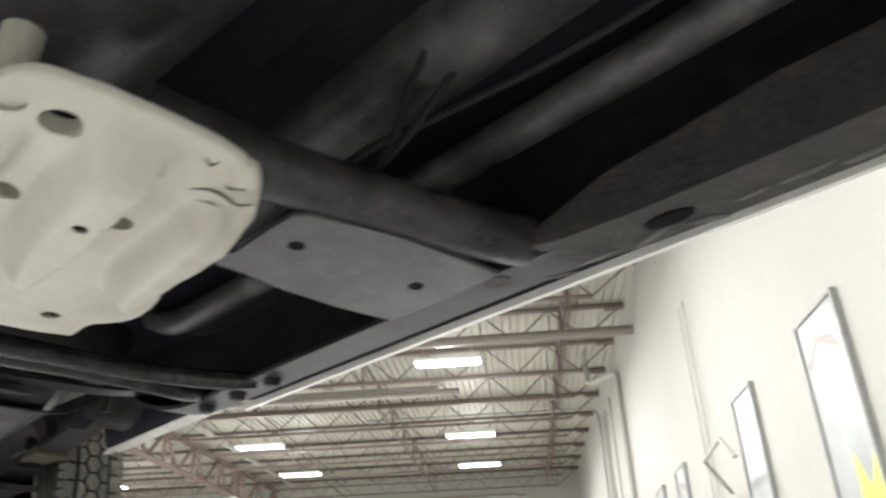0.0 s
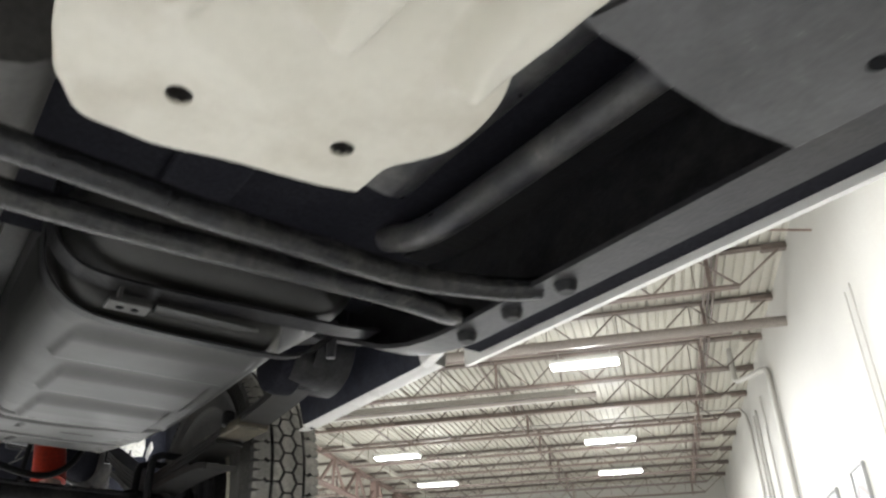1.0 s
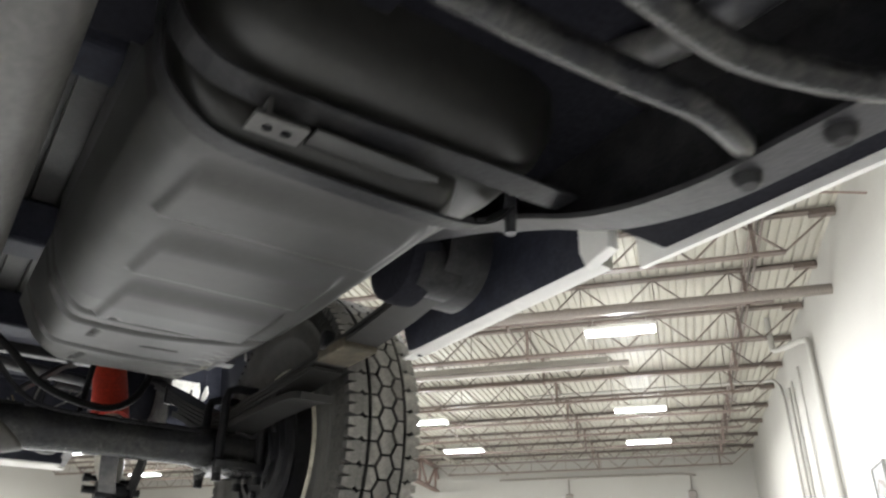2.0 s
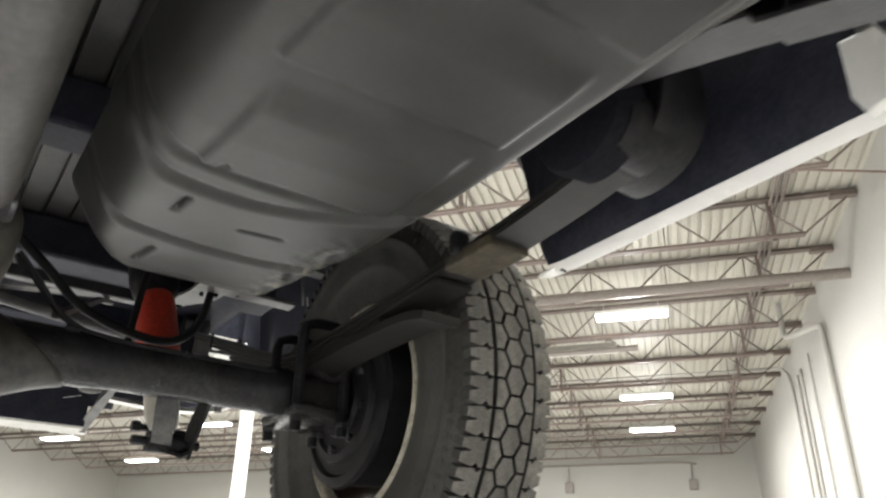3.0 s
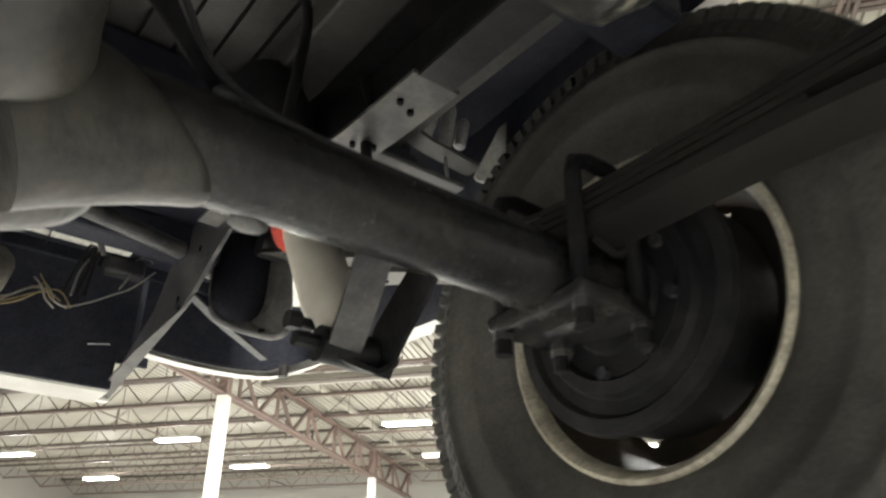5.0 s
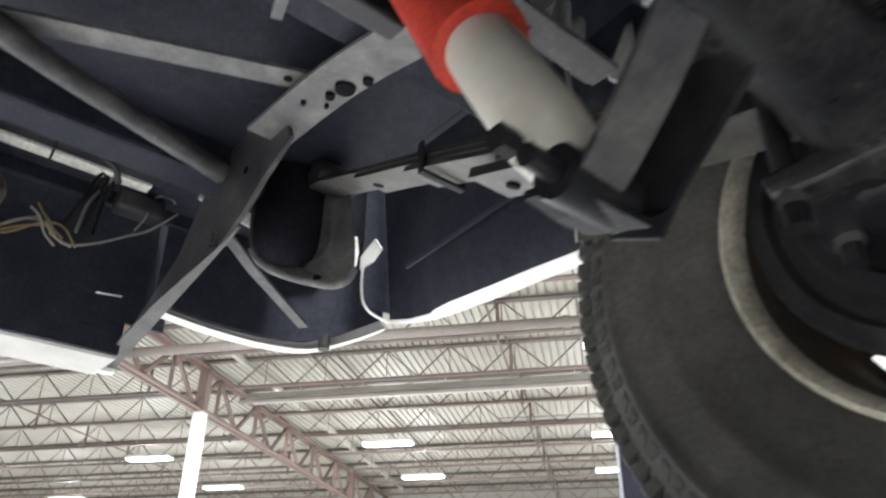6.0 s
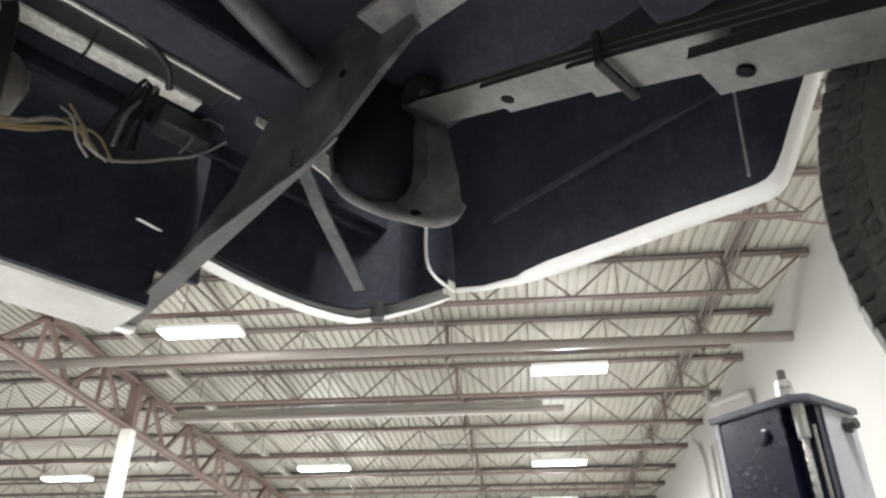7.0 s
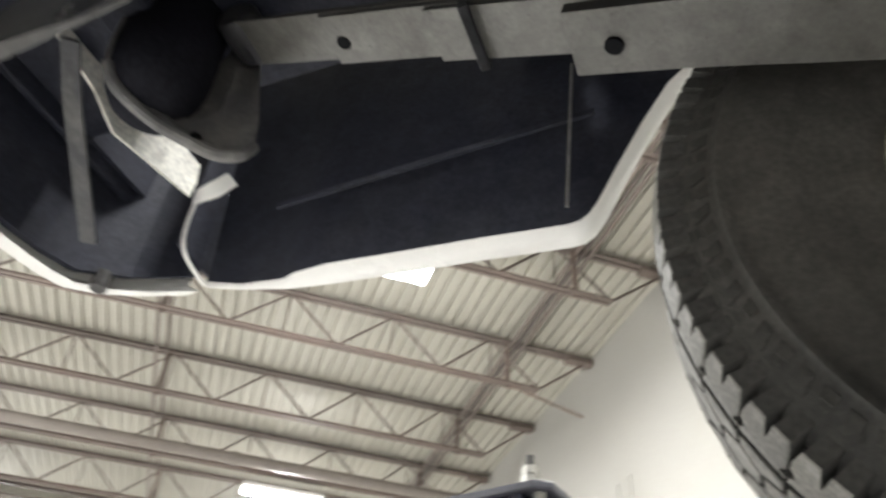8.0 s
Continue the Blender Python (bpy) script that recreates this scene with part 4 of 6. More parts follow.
loft(bm, [tank_ring(*a) for a in ((-1.212, 0.10, 0.36, 2.165, 2.40, 0.07), (-1.200, 0.072, 0.392, 2.132, 2.42, 0.075), (-1.182, 0.058, 0.412, 2.118, 2.43, 0.078), (-1.15, 0.050, 0.422, 2.113, 2.43, 0.078),
                                  (-1.08, 0.05, 0.42, 2.115, 2.43, 0.06), (-0.32, 0.06, 0.39, 2.16, 2.43, 0.04), (-0.27, 0.09, 0.36, 2.17, 2.42, 0.04))])
tank = part("fuel_tank", bm, M_TANK, truck, "grey ribbed fuel tank with scuffed bottom edge", smooth=40)
# the seam flange, a thin lip round the shell's foot, painted black for the shade along it
bm = bmesh.new()
lip = smooth_line([(0.033, -1.155, 2.33), (0.034, -1.16, 2.20), (0.040, -1.165, 2.15), (0.062, -1.168, 2.118), (0.10, -1.17, 2.103), (0.20, -1.172, 2.101), (0.33, -1.172, 2.106), (0.40, -1.165, 2.112), (0.46, -1.15, 2.125)], 5)
sweep(bm, lip, [(-0.002, -0.008), (0.002, -0.008), (0.002, 0.020), (-0.002, 0.020)], up=(0, 1, 0))
part("tank_flange", bm, M_BLACK, tank, "welded tank seam flange, painted black for its shade")

# lower shell: two strap grooves near the tail, three pressed pads ahead of them
TANK_LINE = [(-1.132, 2.125), (-1.128, 2.098), (-1.118, 2.086), (-1.10, 2.081), (-1.05, 2.079), (-0.94, 2.0765), (-0.80, 2.0755), (-0.70, 2.077), (-0.60, 2.084), (-0.50, 2.093), (-0.42, 2.101), (-0.34, 2.109), (-0.27, 2.117), (-0.235, 2.126), (-0.217, 2.14), (-0.208, 2.16)]


def tank_profile(y):
    for (a, za), (c, zc) in zip(TANK_LINE, TANK_LINE[1:]):
        if y <= c:
            return za + (zc - za) * (y - a) / (c - a)
    return TANK_LINE[-1][1]


def groove(d, width, deep, sharp=0.35):
    """A pressed channel with a steep front side and a soft rear side."""
    return deep * ease((d + width) / (width * sharp * 2)) * (1 - ease((d - width * 0.2) / (width * 1.3)))


def tank_z(u, x, y):
    z = tank_profile(y)
    side = abs(2 * u - 1)
    # pressed grooves bow towards the tail in the middle of the tank
    for c, xm, k, deep, w in ((-0.625, 0.19, 1.3, 0.006, 0.011), (-0.573, 0.165, 2.6, 0.0085, 0.014), (-0.401, 0.21, 1.8, 0.0085, 0.014)):
        z += groove(y - c + k * (x - xm) ** 2, w, deep, 0.3)
    # three pads stand proud: slanted left end, square right end
    for y0, y1, xl, xr in ((-1.085, -0.972, 0.098, 0.318), (-0.945, -0.825, 0.112, 0.306), (-0.80, -0.645, 0.114, 0.298)):
        k = (y - y0) / (y1 - y0)
        z -= 0.0075 * ease((x - xl + 0.012 * k) / 0.010) * (1 - ease((x - xr) / 0.007)) * ease((y - y0) / 0.05) * (1 - ease((y - y1) / 0.008))
    # narrow slanted slots and a short crease between the grooves
    for xa, ya, xb, yb in ((0.130, -0.545, 0.127, -0.498), (0.142, -0.362, 0.135, -0.295), (0.130, -0.652, 0.128, -0.634), (0.201, -0.494, 0.252, -0.498)):
        ux, uy = xb - xa, yb - ya
        n = math.hypot(ux, uy)
        along, off = ((x - xa) * ux + (y - ya) * uy) / n, ((y - ya) * ux - (x - xa) * uy) / n
        z += 0.008 * ease((along + 0.004) / 0.008) * (1 - ease((along - n + 0.004) / 0.008)) * max(0, 1 - abs(off) / 0.0055)
    if u < 0.5:
        z += 0.045 * max(0, (side - 0.66) / 0.34) ** 2.2
    else:
        z += 0.022 * max(0, (side - 0.84) / 0.16) ** 2
    z += 0.0008 * noise.noise(Vector((x * 14, y * 14, 0)))
    # crushed tail corner
    crush = ease((x - 0.27) / 0.05) * ease((y + 0.58) / 0.08)
    return z + crush * (0.004 * noise.noise(Vector((x * 55, y * 40, 4))) + 0.0015 * noise.noise(Vector((x * 130, y * 130, 6))))


bm = bmesh.new()
ys = [-1.132, -1.130, -1.128, -1.124, -1.118, -1.11] + [-1.10 + 0.003 * i for i in range(291)] + [-0.225, -0.219, -0.212, -0.208]
NU = 90
rings = []
for y in ys:
    tail = max(0, (y + 0.55) / 0.34)
    grow = min(1, max(0, (y + 1.132) / 0.06))
    x0 = 0.060 - 0.012 * grow + 0.075 * max(0, (y + 0.36) / 0.15) ** 1.5
    x1 = 0.328 + 0.024 * grow - 0.018 * tail ** 1.4
    ring = []
    for k in range(NU + 1):
        u = k / NU
        x = x0 + (x1 - x0) * u
        ring.append((x, y, tank_z(u, x, y)))
    ring += [(x1 + 0.012, y, 2.175), (x0 - 0.012, y, 2.175)]
    rings.append(ring)
loft(bm, rings)
part("tank_lower_shell", bm, M_TANKLOW, tank, "grey pressed lower tank shell with scraped tail corner", smooth=60)
# an added black band stands for the shade between the tank shells
bm = bmesh.new()
strap = smooth_line([(0.034, -1.13, 2.26), (0.036, -1.125, 2.18), (0.044, -1.12, 2.125), (0.066, -1.116, 2.096), (0.10, -1.112, 2.080), (0.16, -1.110, 2.0755), (0.26, -1.108, 2.0755), (0.34, -1.106, 2.079), (0.38, -1.104, 2.092), (0.41, -1.10, 2.12)], 5)
sweep(bm, strap, [(-0.0015, -0.013), (0.0015, -0.013), (0.0015, 0.013), (-0.0015, 0.013)], up=(0, 1, 0))
part("tank_strap", bm, M_BLACK, tank, "black band for the shade in the tank's seam gap", smooth=50)
bm = bmesh.new()
box(bm, 0.112, 0.158, -1.165, -1.138, 2.080, 2.085, 0.001)
box(bm, 0.121, 0.125, -1.165, -1.15, 2.083, 2.101, 0.0005)
bracket = part("tank_bracket", bm, M_BARE, tank, "small bolted steel bracket")
for x in (0.127, 0.143):
    bm = bmesh.new()
    lathe(bm, [(2.0792, 0.0), (2.0792, 0.0045), (2.083, 0.0045)], (x, -1.151, 0), "z", 10)
    part("bolt_hole", bm, M_HOLEDARK, bracket)
bm = bmesh.new()
plate(bm, [(0.165, -1.162), (0.26, -1.160), (0.285, -1.158), (0.292, -1.150), (0.262, -1.138), (0.165, -1.136)], "z", 2.0865, 2.090, 0.001)
part("tank_tab", bm, M_TANK, tank)
bm = bmesh.new()
tube(bm, [(0.42, -1.10, 2.15), (0.42, -1.097, 2.096)], 0.0065, 10)
part("strap_bolt", bm, M_FRAME, tank, "hanging strap bolt")

# drive shaft, differential and axle
bm = bmesh.new()
tube(bm, [(-0.052, -1.5, 2.13), (-0.055, -0.42, 2.11)], 0.042, 18)
part("drive_shaft", bm, M_SHAFT, truck, "dusty grey drive shaft", smooth=True)
bm = bmesh.new()
for a in (0, 90):
    box(bm, -0.045, 0.045, -0.02, 0.05, -0.016, 0.016, 0.006, pose(-0.055, -0.40, 2.108, 0, a, 0))
part("universal_joint", bm, M_FRAME, truck, "dark universal joint")
bm = bmesh.new()
rings = []
for y, rx, rz, cx, cz in ((-0.36, 0.045, 0.045, -0.055, 2.09), (-0.345, 0.058, 0.058, -0.055, 2.088), (-0.30, 0.060, 0.060, -0.056, 2.082), (-0.25, 0.064, 0.062, -0.064, 2.072), (-0.21, 0.078, 0.070, -0.075, 2.065), (-0.17, 0.096, 0.082, -0.087, 2.06),
                          (-0.13, 0.112, 0.092, -0.096, 2.059), (-0.105, 0.119, 0.097, -0.098, 2.059), (-0.096, 0.119, 0.097, -0.098, 2.059), (-0.086, 0.100, 0.080, -0.098, 2.059), (-0.05, 0.102, 0.076, -0.10, 2.06), (-0.01, 0.124, 0.088, -0.10, 2.06),
                          (0.02, 0.150, 0.102, -0.10, 2.06), (0.05, 0.166, 0.106, -0.10, 2.06), (0.064, 0.170, 0.104, -0.10, 2.06), (0.072, 0.164, 0.096, -0.10, 2.06), (0.10, 0.135, 0.086, -0.10, 2.06), (0.125, 0.075, 0.05, -0.10, 2.06)):
    ring = []
    body = ease((y + 0.26) / 0.14)
    for i in range(72):
        t = 2 * math.pi * i / 72
        k = 1 + body * (0.02 * math.cos(3 * t + 0.6 + 5 * y)) + 0.025 * noise.noise(Vector((math.cos(t) * 1.5, y * 8, math.sin(t) * 1.5)))
        z = cz + rz * k * math.copysign(abs(math.sin(t)) ** 0.9, math.sin(t))
        # the rims of the casting lean towards the tail
        lean = body * 0.5 * (z - 1.965) * (1 - ease((y - 0.05) / 0.08))
        ring.append((cx + rx * k * math.copysign(abs(math.cos(t)) ** 0.8, math.cos(t)), y + lean, z))
    rings.append(ring)
loft(bm, rings)
diff = part("differential", bm, M_CAST, truck, "dusty cast differential housing", smooth=70)
for s in (-1, 1):
    bm = bmesh.new()
    rings = []
    for a, r in ((-0.12, 0.092), (-0.10, 0.082), (-0.07, 0.069), (-0.04, 0.058), (-0.02, 0.052), (-0.006, 0.0485), (0.0, 0.0465), (0.003, 0.043)):
        ring = []
        for q in [2 * math.pi * i / 40 for i in range(40)]:
            rr = r * (1 + 0.02 * noise.noise(Vector((a * 20, math.cos(q) * 2, math.sin(q) * 2))))
            ring.append((s * (0.070 + a - 0.055 * math.sin(q)) - 0.2 * (s < 0), min(0.6 * rr + 0.019, rr) * math.cos(q), Z_AXLE + rr * math.sin(q)))
        rings.append(ring)
    loft(bm, rings)
    part("axle_trumpet", bm, M_CAST, diff, "dusty cast end of the housing", smooth=50)
    bm = bmesh.new()
    prof = [(0.0, 0.0435), (0.15, 0.0432), (0.17, 0.042), (0.20, 0.0405), (0.30, 0.040), (0.44, 0.0395), (0.455, 0.044), (0.475, 0.044), (0.50, 0.040), (0.60, 0.045), (0.60, 0.0)]
    lathe(bm, [(s * a - 0.02 * (s < 0), r) for a, r in prof], (-0.0, 0.0, Z_AXLE), "x", 32)
    part("axle_tube", bm, M_AXLE, truck, "black painted axle tube with dusty underside", smooth=30)
bm = bmesh.new()
bmesh.ops.create_uvsphere(bm, u_segments=12, v_segments=8, radius=0.006, matrix=Matrix.Translation((0.170, 0.020, 2.014)) @ Matrix.Diagonal((3.0, 2.2, 0.9, 1)))
part("axle_boss", bm, M_BARE, diff, smooth=True)
bm = bmesh.new()
bar(bm, smooth_line([(0.015, -0.085, 2.165), (0.045, -0.06, 2.15), (0.085, -0.03, 2.12), (0.125, -0.012, 2.098), (0.15, -0.005, 2.092)], 5), 0.010, 0.004)
part("brake_line_bracket", bm, M_BLACK, diff, "black brake line bracket")
bm = bmesh.new()
tube(bm, smooth_line([(0.02, -0.10, 2.165), (0.06, -0.07, 2.135), (0.11, -0.04, 2.098), (0.20, -0.032, 2.083), (0.45, -0.032, 2.080)], 5), 0.0035, 6)
part("brake_pipe", bm, M_BLACK, diff, "thin brake pipe clipped to the axle", smooth=True)
for dx, dy, dz, r in ((0.12, -0.03, 2.090, 0.009),):
    bm = bmesh.new()
    bmesh.ops.create_icosphere(bm, subdivisions=2, radius=r, matrix=Matrix.Translation((dx, dy, dz)) @ Matrix.Diagonal((1.4, 0.8, 0.7, 1)))
    part("union_block", bm, M_BLACK, diff, smooth=60)

def shade_edges(ob):
    """The underside of a leaf stays pale, as if lit from the floor; its edges are painted dark for shade."""
    ob.data.materials.append(M_LEAFSHADE)
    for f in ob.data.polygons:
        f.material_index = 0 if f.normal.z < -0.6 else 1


# leaf springs: main leaves, a short thick bottom leaf, clips, U-bolts and plate
def spring(side):
    X = side * 0.53
    main = smooth_line([(X, -0.80, 2.182), (X, -0.65, 2.160), (X, -0.40, 2.143), (X, -0.15, 2.135), (X, 0.05, 2.140), (X, 0.28, 2.210), (X, 0.50, 2.292), (X, 0.70, 2.362), (X, 0.80, 2.400)], 5)
    sp = new("leaf_spring")
    sp.parent = truck
    sp["label"] = "stack of dark steel leaf springs"
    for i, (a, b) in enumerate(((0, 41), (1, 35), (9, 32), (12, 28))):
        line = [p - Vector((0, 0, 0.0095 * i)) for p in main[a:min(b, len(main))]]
        # front halves painted dark as shaded, rear halves pale as lit
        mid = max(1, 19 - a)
        for half, mat in ((line[:mid + 1], M_LEAFSHADE), (line[mid:], M_SPRING)):
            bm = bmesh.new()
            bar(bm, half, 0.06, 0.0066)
            leaf = part("leaf", bm, mat, sp, "leaf half painted dark for shade" if mat is M_LEAFSHADE else "leaf half with underside painted pale as lit")
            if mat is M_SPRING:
                shade_edges(leaf)
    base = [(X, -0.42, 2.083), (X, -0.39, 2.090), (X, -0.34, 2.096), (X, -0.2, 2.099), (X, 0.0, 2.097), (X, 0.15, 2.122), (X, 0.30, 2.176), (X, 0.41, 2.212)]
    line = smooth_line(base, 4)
    # the bottom leaf has the same painted split of shade and light
    for half, mat in ((line[:17], M_LEAFSHADE), (line[16:], M_SPRING)):
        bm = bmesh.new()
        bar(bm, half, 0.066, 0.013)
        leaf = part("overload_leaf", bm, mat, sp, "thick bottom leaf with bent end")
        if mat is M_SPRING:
            shade_edges(leaf)
    bm = bmesh.new()
    lathe(bm, [(-0.034, 0.03), (-0.034, 0.044), (0.034, 0.044), (0.034, 0.03)], (X, -0.775, 2.205), "x", 24, closed=True)
    part("spring_eye", bm, M_BLACK, sp, smooth=True)
    bm = bmesh.new()
    lathe(bm, [(-0.058, 0.0), (-0.058, 0.052), (-0.050, 0.066), (-0.036, 0.070), (-0.008, 0.068), (0.0, 0.05), (0.002, 0.0)], (X, -0.75, 2.220), "x", 36)
    part("bushing", bm, M_SILL, sp, "black rubber spring bushing", smooth=True)
    bm = bmesh.new()
    box(bm, X - 0.0318, X + 0.0318, -0.575, -0.47, 2.131, 2.151, 0.004)
    part("spring_wrap", bm, M_OCHRE, sp, "ochre rust-stained wrapper on the leaves")
    bm = bmesh.new()
    box(bm, X - 0.040, X - 0.016, -0.512, -0.488, 2.145, 2.180, 0.008)
    part("stop_block", bm, M_BLACK, sp)
    for y, dz in ((-0.055, 0.0), (0.06, 0.0)):
        bm = bmesh.new()
        pts = [(X - 0.044, y, 1.979), (X - 0.044, y, 2.15), (X - 0.040, y, 2.168), (X - 0.02, y, 2.176), (X + 0.02, y, 2.176), (X + 0.040, y, 2.168), (X + 0.044, y, 2.15), (X + 0.044, y, 1.979)]
        tube(bm, pts, 0.0095, 10)
        part("u_bolt", bm, M_BLACK, sp)
        for s in (-1, 1):
            bm = bmesh.new()
            lathe(bm, [(1.996, 0.0), (1.996, 0.0115), (2.009, 0.0115)], (X + s * 0.044, y, 0), "z", 6)
            part("nut", bm, M_FRAME, sp)
    bm = bmesh.new()
    box(bm, X - 0.056, X + 0.056, -0.070, 0.074, 2.003, 2.026, 0.007)
    bmesh.ops.subdivide_edges(bm, edges=bm.edges[:], cuts=3, use_grid_fill=True)
    for v in bm.verts:
        v.co.z += 0.006 * noise.noise(v.co * 38)
        v.co.x += 0.006 * noise.noise(v.co * 30 + Vector((5, 0, 0)))
        v.co.y += 0.006 * noise.noise(v.co * 30 + Vector((0, 7, 0)))
    part("spring_plate", bm, M_AXLE, sp, "rough dusty spring clamp plate", smooth=70)
    bm = bmesh.new()
    bmesh.ops.create_icosphere(bm, subdivisions=3, radius=1, matrix=Matrix.Translation((X + 0.005, 0.0, 2.012)) @ Matrix.Diagonal((0.03, 0.05, 0.016, 1)))
    for v in bm.verts:
        v.co += Vector((1, 1, 1)) * 0.006 * noise.noise(v.co * 45)
    part("centre_boss", bm, M_AXLE, sp, smooth=70)
    for y, z in ((0.50, 2.285),):
        bm = bmesh.new()
        box(bm, X - 0.037, X - 0.032, y - 0.0055, y + 0.0055, z - 0.022, z + 0.022, 0.002)
        box(bm, X + 0.032, X + 0.037, y - 0.0055, y + 0.0055, z - 0.022, z + 0.022, 0.002)
        box(bm, X - 0.037, X + 0.037, y - 0.0055, y + 0.0055, z - 0.027, z - 0.021, 0.002)
        part("rebound_clip", bm, M_BLACK, sp)
    for y, z in ((0.651, 2.332), (0.376, 2.192)):
        bm = bmesh.new()
        lathe(bm, [(0.0, 0.0), (0.0, 0.0085), (0.006, 0.0085)], (0, 0, 0), "z", 12)
        bmesh.ops.transform(bm, matrix=pose(X + 0.003, y, z - 0.0015, 19, 0, 0), verts=bm.verts)
        part("leaf_rivet", bm, M_HOLEDARK, sp)
    return sp


left_spring = spring(1)

# front spring hanger: a bent steel strap round the eye
bm = bmesh.new()
strap = smooth_line([(0, -0.825, 2.35), (0, -0.834, 2.28), (0, -0.834, 2.235), (0, -0.822, 2.20), (0, -0.795, 2.175), (0, -0.76, 2.165), (0, -0.725, 2.168), (0, -0.705, 2.19)], 6)
sweep(bm, strap, [(-0.0025, -0.02), (0.0025, -0.02), (0.0025, 0.055), (-0.0025, 0.055)], up=(1, 0, 0))
bmesh.ops.translate(bm, vec=(0.550, 0, 0), verts=bm.verts)
hanger = part("spring_hanger", bm, M_BLACK, truck, "dusty black front spring hanger bracket", smooth=40)
for x in (0.537, 0.598):
    bm = bmesh.new()
    plate(bm, [(-0.832, 2.33), (-0.832, 2.24), (-0.816, 2.202), (-0.79, 2.18), (-0.76, 2.172), (-0.735, 2.20), (-0.735, 2.24), (-0.765, 2.275), (-0.775, 2.33)], "x", x - 0.002, x + 0.002, 0.001)
    part("hanger_cheek", bm, M_SILL, hanger)
# rear spring hanger: a round boss painted black for the shaded hollow, with a rolled dusty rim, and a tongue with its
# bolt hole
bm = bmesh.new()
rings = []
for z, k, dy in ((2.262, 0.25, -0.010), (2.268, 0.50, -0.006), (2.280, 0.76, 0.0), (2.30, 0.93, 0.002), (2.33, 1.0, 0.004), (2.38, 1.0, 0.006), (2.47, 0.98, 0.01)):
    rings.append([(0.506 + 0.058 * k * math.cos(q), 0.868 + dy + 0.056 * k * math.sin(q), z) for q in [2 * math.pi * i / 28 for i in range(28)]])
loft(bm, rings)
shackle = part("rear_spring_hanger", bm, M_SILL, truck, "curved rear spring hanger, hollow painted black for shade, with dusty rim", smooth=60)
bm = bmesh.new()
rim_line = smooth_line([(0.450, 0.895, 2.42), (0.447, 0.893, 2.36), (0.449, 0.890, 2.31), (0.460, 0.884, 2.282), (0.482, 0.868, 2.262), (0.510, 0.842, 2.248), (0.534, 0.820, 2.239), (0.550, 0.803, 2.238)], 4)
rings = []
for i, p in enumerate(rim_line):
    inward = (Vector((0.508, 0.862, 2.345)) - p).normalized()
    w = 0.008 + 0.016 * math.sin(math.pi * i / (len(rim_line) - 1)) ** 2
    back = Vector((0.30, 0.62, 0.72)).normalized()
    rings.append([p, p + inward * 0.004 - back * 0.0015, p + inward * w + back * 0.006, p + inward * w + back * 0.012, p + back * 0.006])
loft(bm, rings)
part("hanger_rim", bm, M_RAIL, shackle, "dusty grey rolled rim", smooth=50)
bm = bmesh.new()
tube(bm, smooth_line([(0.455, 0.887, 2.295), (0.466, 0.880, 2.274), (0.486, 0.866, 2.258), (0.512, 0.848, 2.247), (0.536, 0.822, 2.236), (0.556, 0.799, 2.229), (0.568, 0.778, 2.233), (0.575, 0.769, 2.252)], 5), 0.0075, 10)
part("hanger_lip", bm, M_RAIL, shackle, "dusty rolled lower lip", smooth=True)
bm = bmesh.new()
tongue = [(0.512, 0.852, 2.256), (0.534, 0.824, 2.238), (0.556, 0.798, 2.229), (0.568, 0.776, 2.234), (0.575, 0.768, 2.252), (0.578, 0.776, 2.30), (0.578, 0.79, 2.36), (0.578, 0.812, 2.46), (0.556, 0.83, 2.46), (0.556, 0.815, 2.36), (0.553, 0.812, 2.31), (0.545, 0.824, 2.285), (0.525, 0.845, 2.272)]
lo = [bm.verts.new(p) for p in tongue]
hi = [bm.verts.new(Vector(p) + Vector((0.004, 0.004, 0.005))) for p in tongue]
bm.faces.new(lo[::-1])
bm.faces.new(hi)
for k in range(len(tongue)):
    n = (k + 1) % len(tongue)
    bm.faces.new((lo[k], lo[n], hi[n], hi[k]))
bmesh.ops.triangulate(bm, faces=bm.faces[:])
part("hanger_tongue", bm, M_RAIL, shackle, "dusty grey tongue", smooth=50)
bm = bmesh.new()
lathe(bm, [(0.0, 0.0), (0.0, 0.0075), (0.010, 0.0075)], (0, 0, 0), "z", 14)
bmesh.ops.transform(bm, matrix=pose(0.538, 0.819, 2.2355, 12, 12, 0), verts=bm.verts)
part("bolt_hole", bm, M_HOLEDARK, shackle)
bm = bmesh.new()
lathe(bm, [(-0.030, 0.0), (-0.030, 0.022), (-0.024, 0.026), (0.024, 0.026), (0.030, 0.022), (0.030, 0.0)], (0.53, 0.790, 2.412), "x", 24)
part("rear_eye", bm, M_RAILDARK, shackle, "dusty rolled spring eye", smooth=40)

# wheel: rim, drum, tyre with tread blocks
X_IN, X_OUT = 0.625, 0.872
bm = bmesh.new()
lathe(bm, [(0.641, 0.207), (0.638, 0.205), (0.642, 0.196), (0.655, 0.193), (0.67, 0.186), (0.70, 0.172), (0.76, 0.17), (0.77, 0.168)], (0, 0, Z_AXLE), "x", 56)
bmesh.ops.delete(bm, geom=[f for f in bm.faces if len(f.verts) > 4], context="FACES")
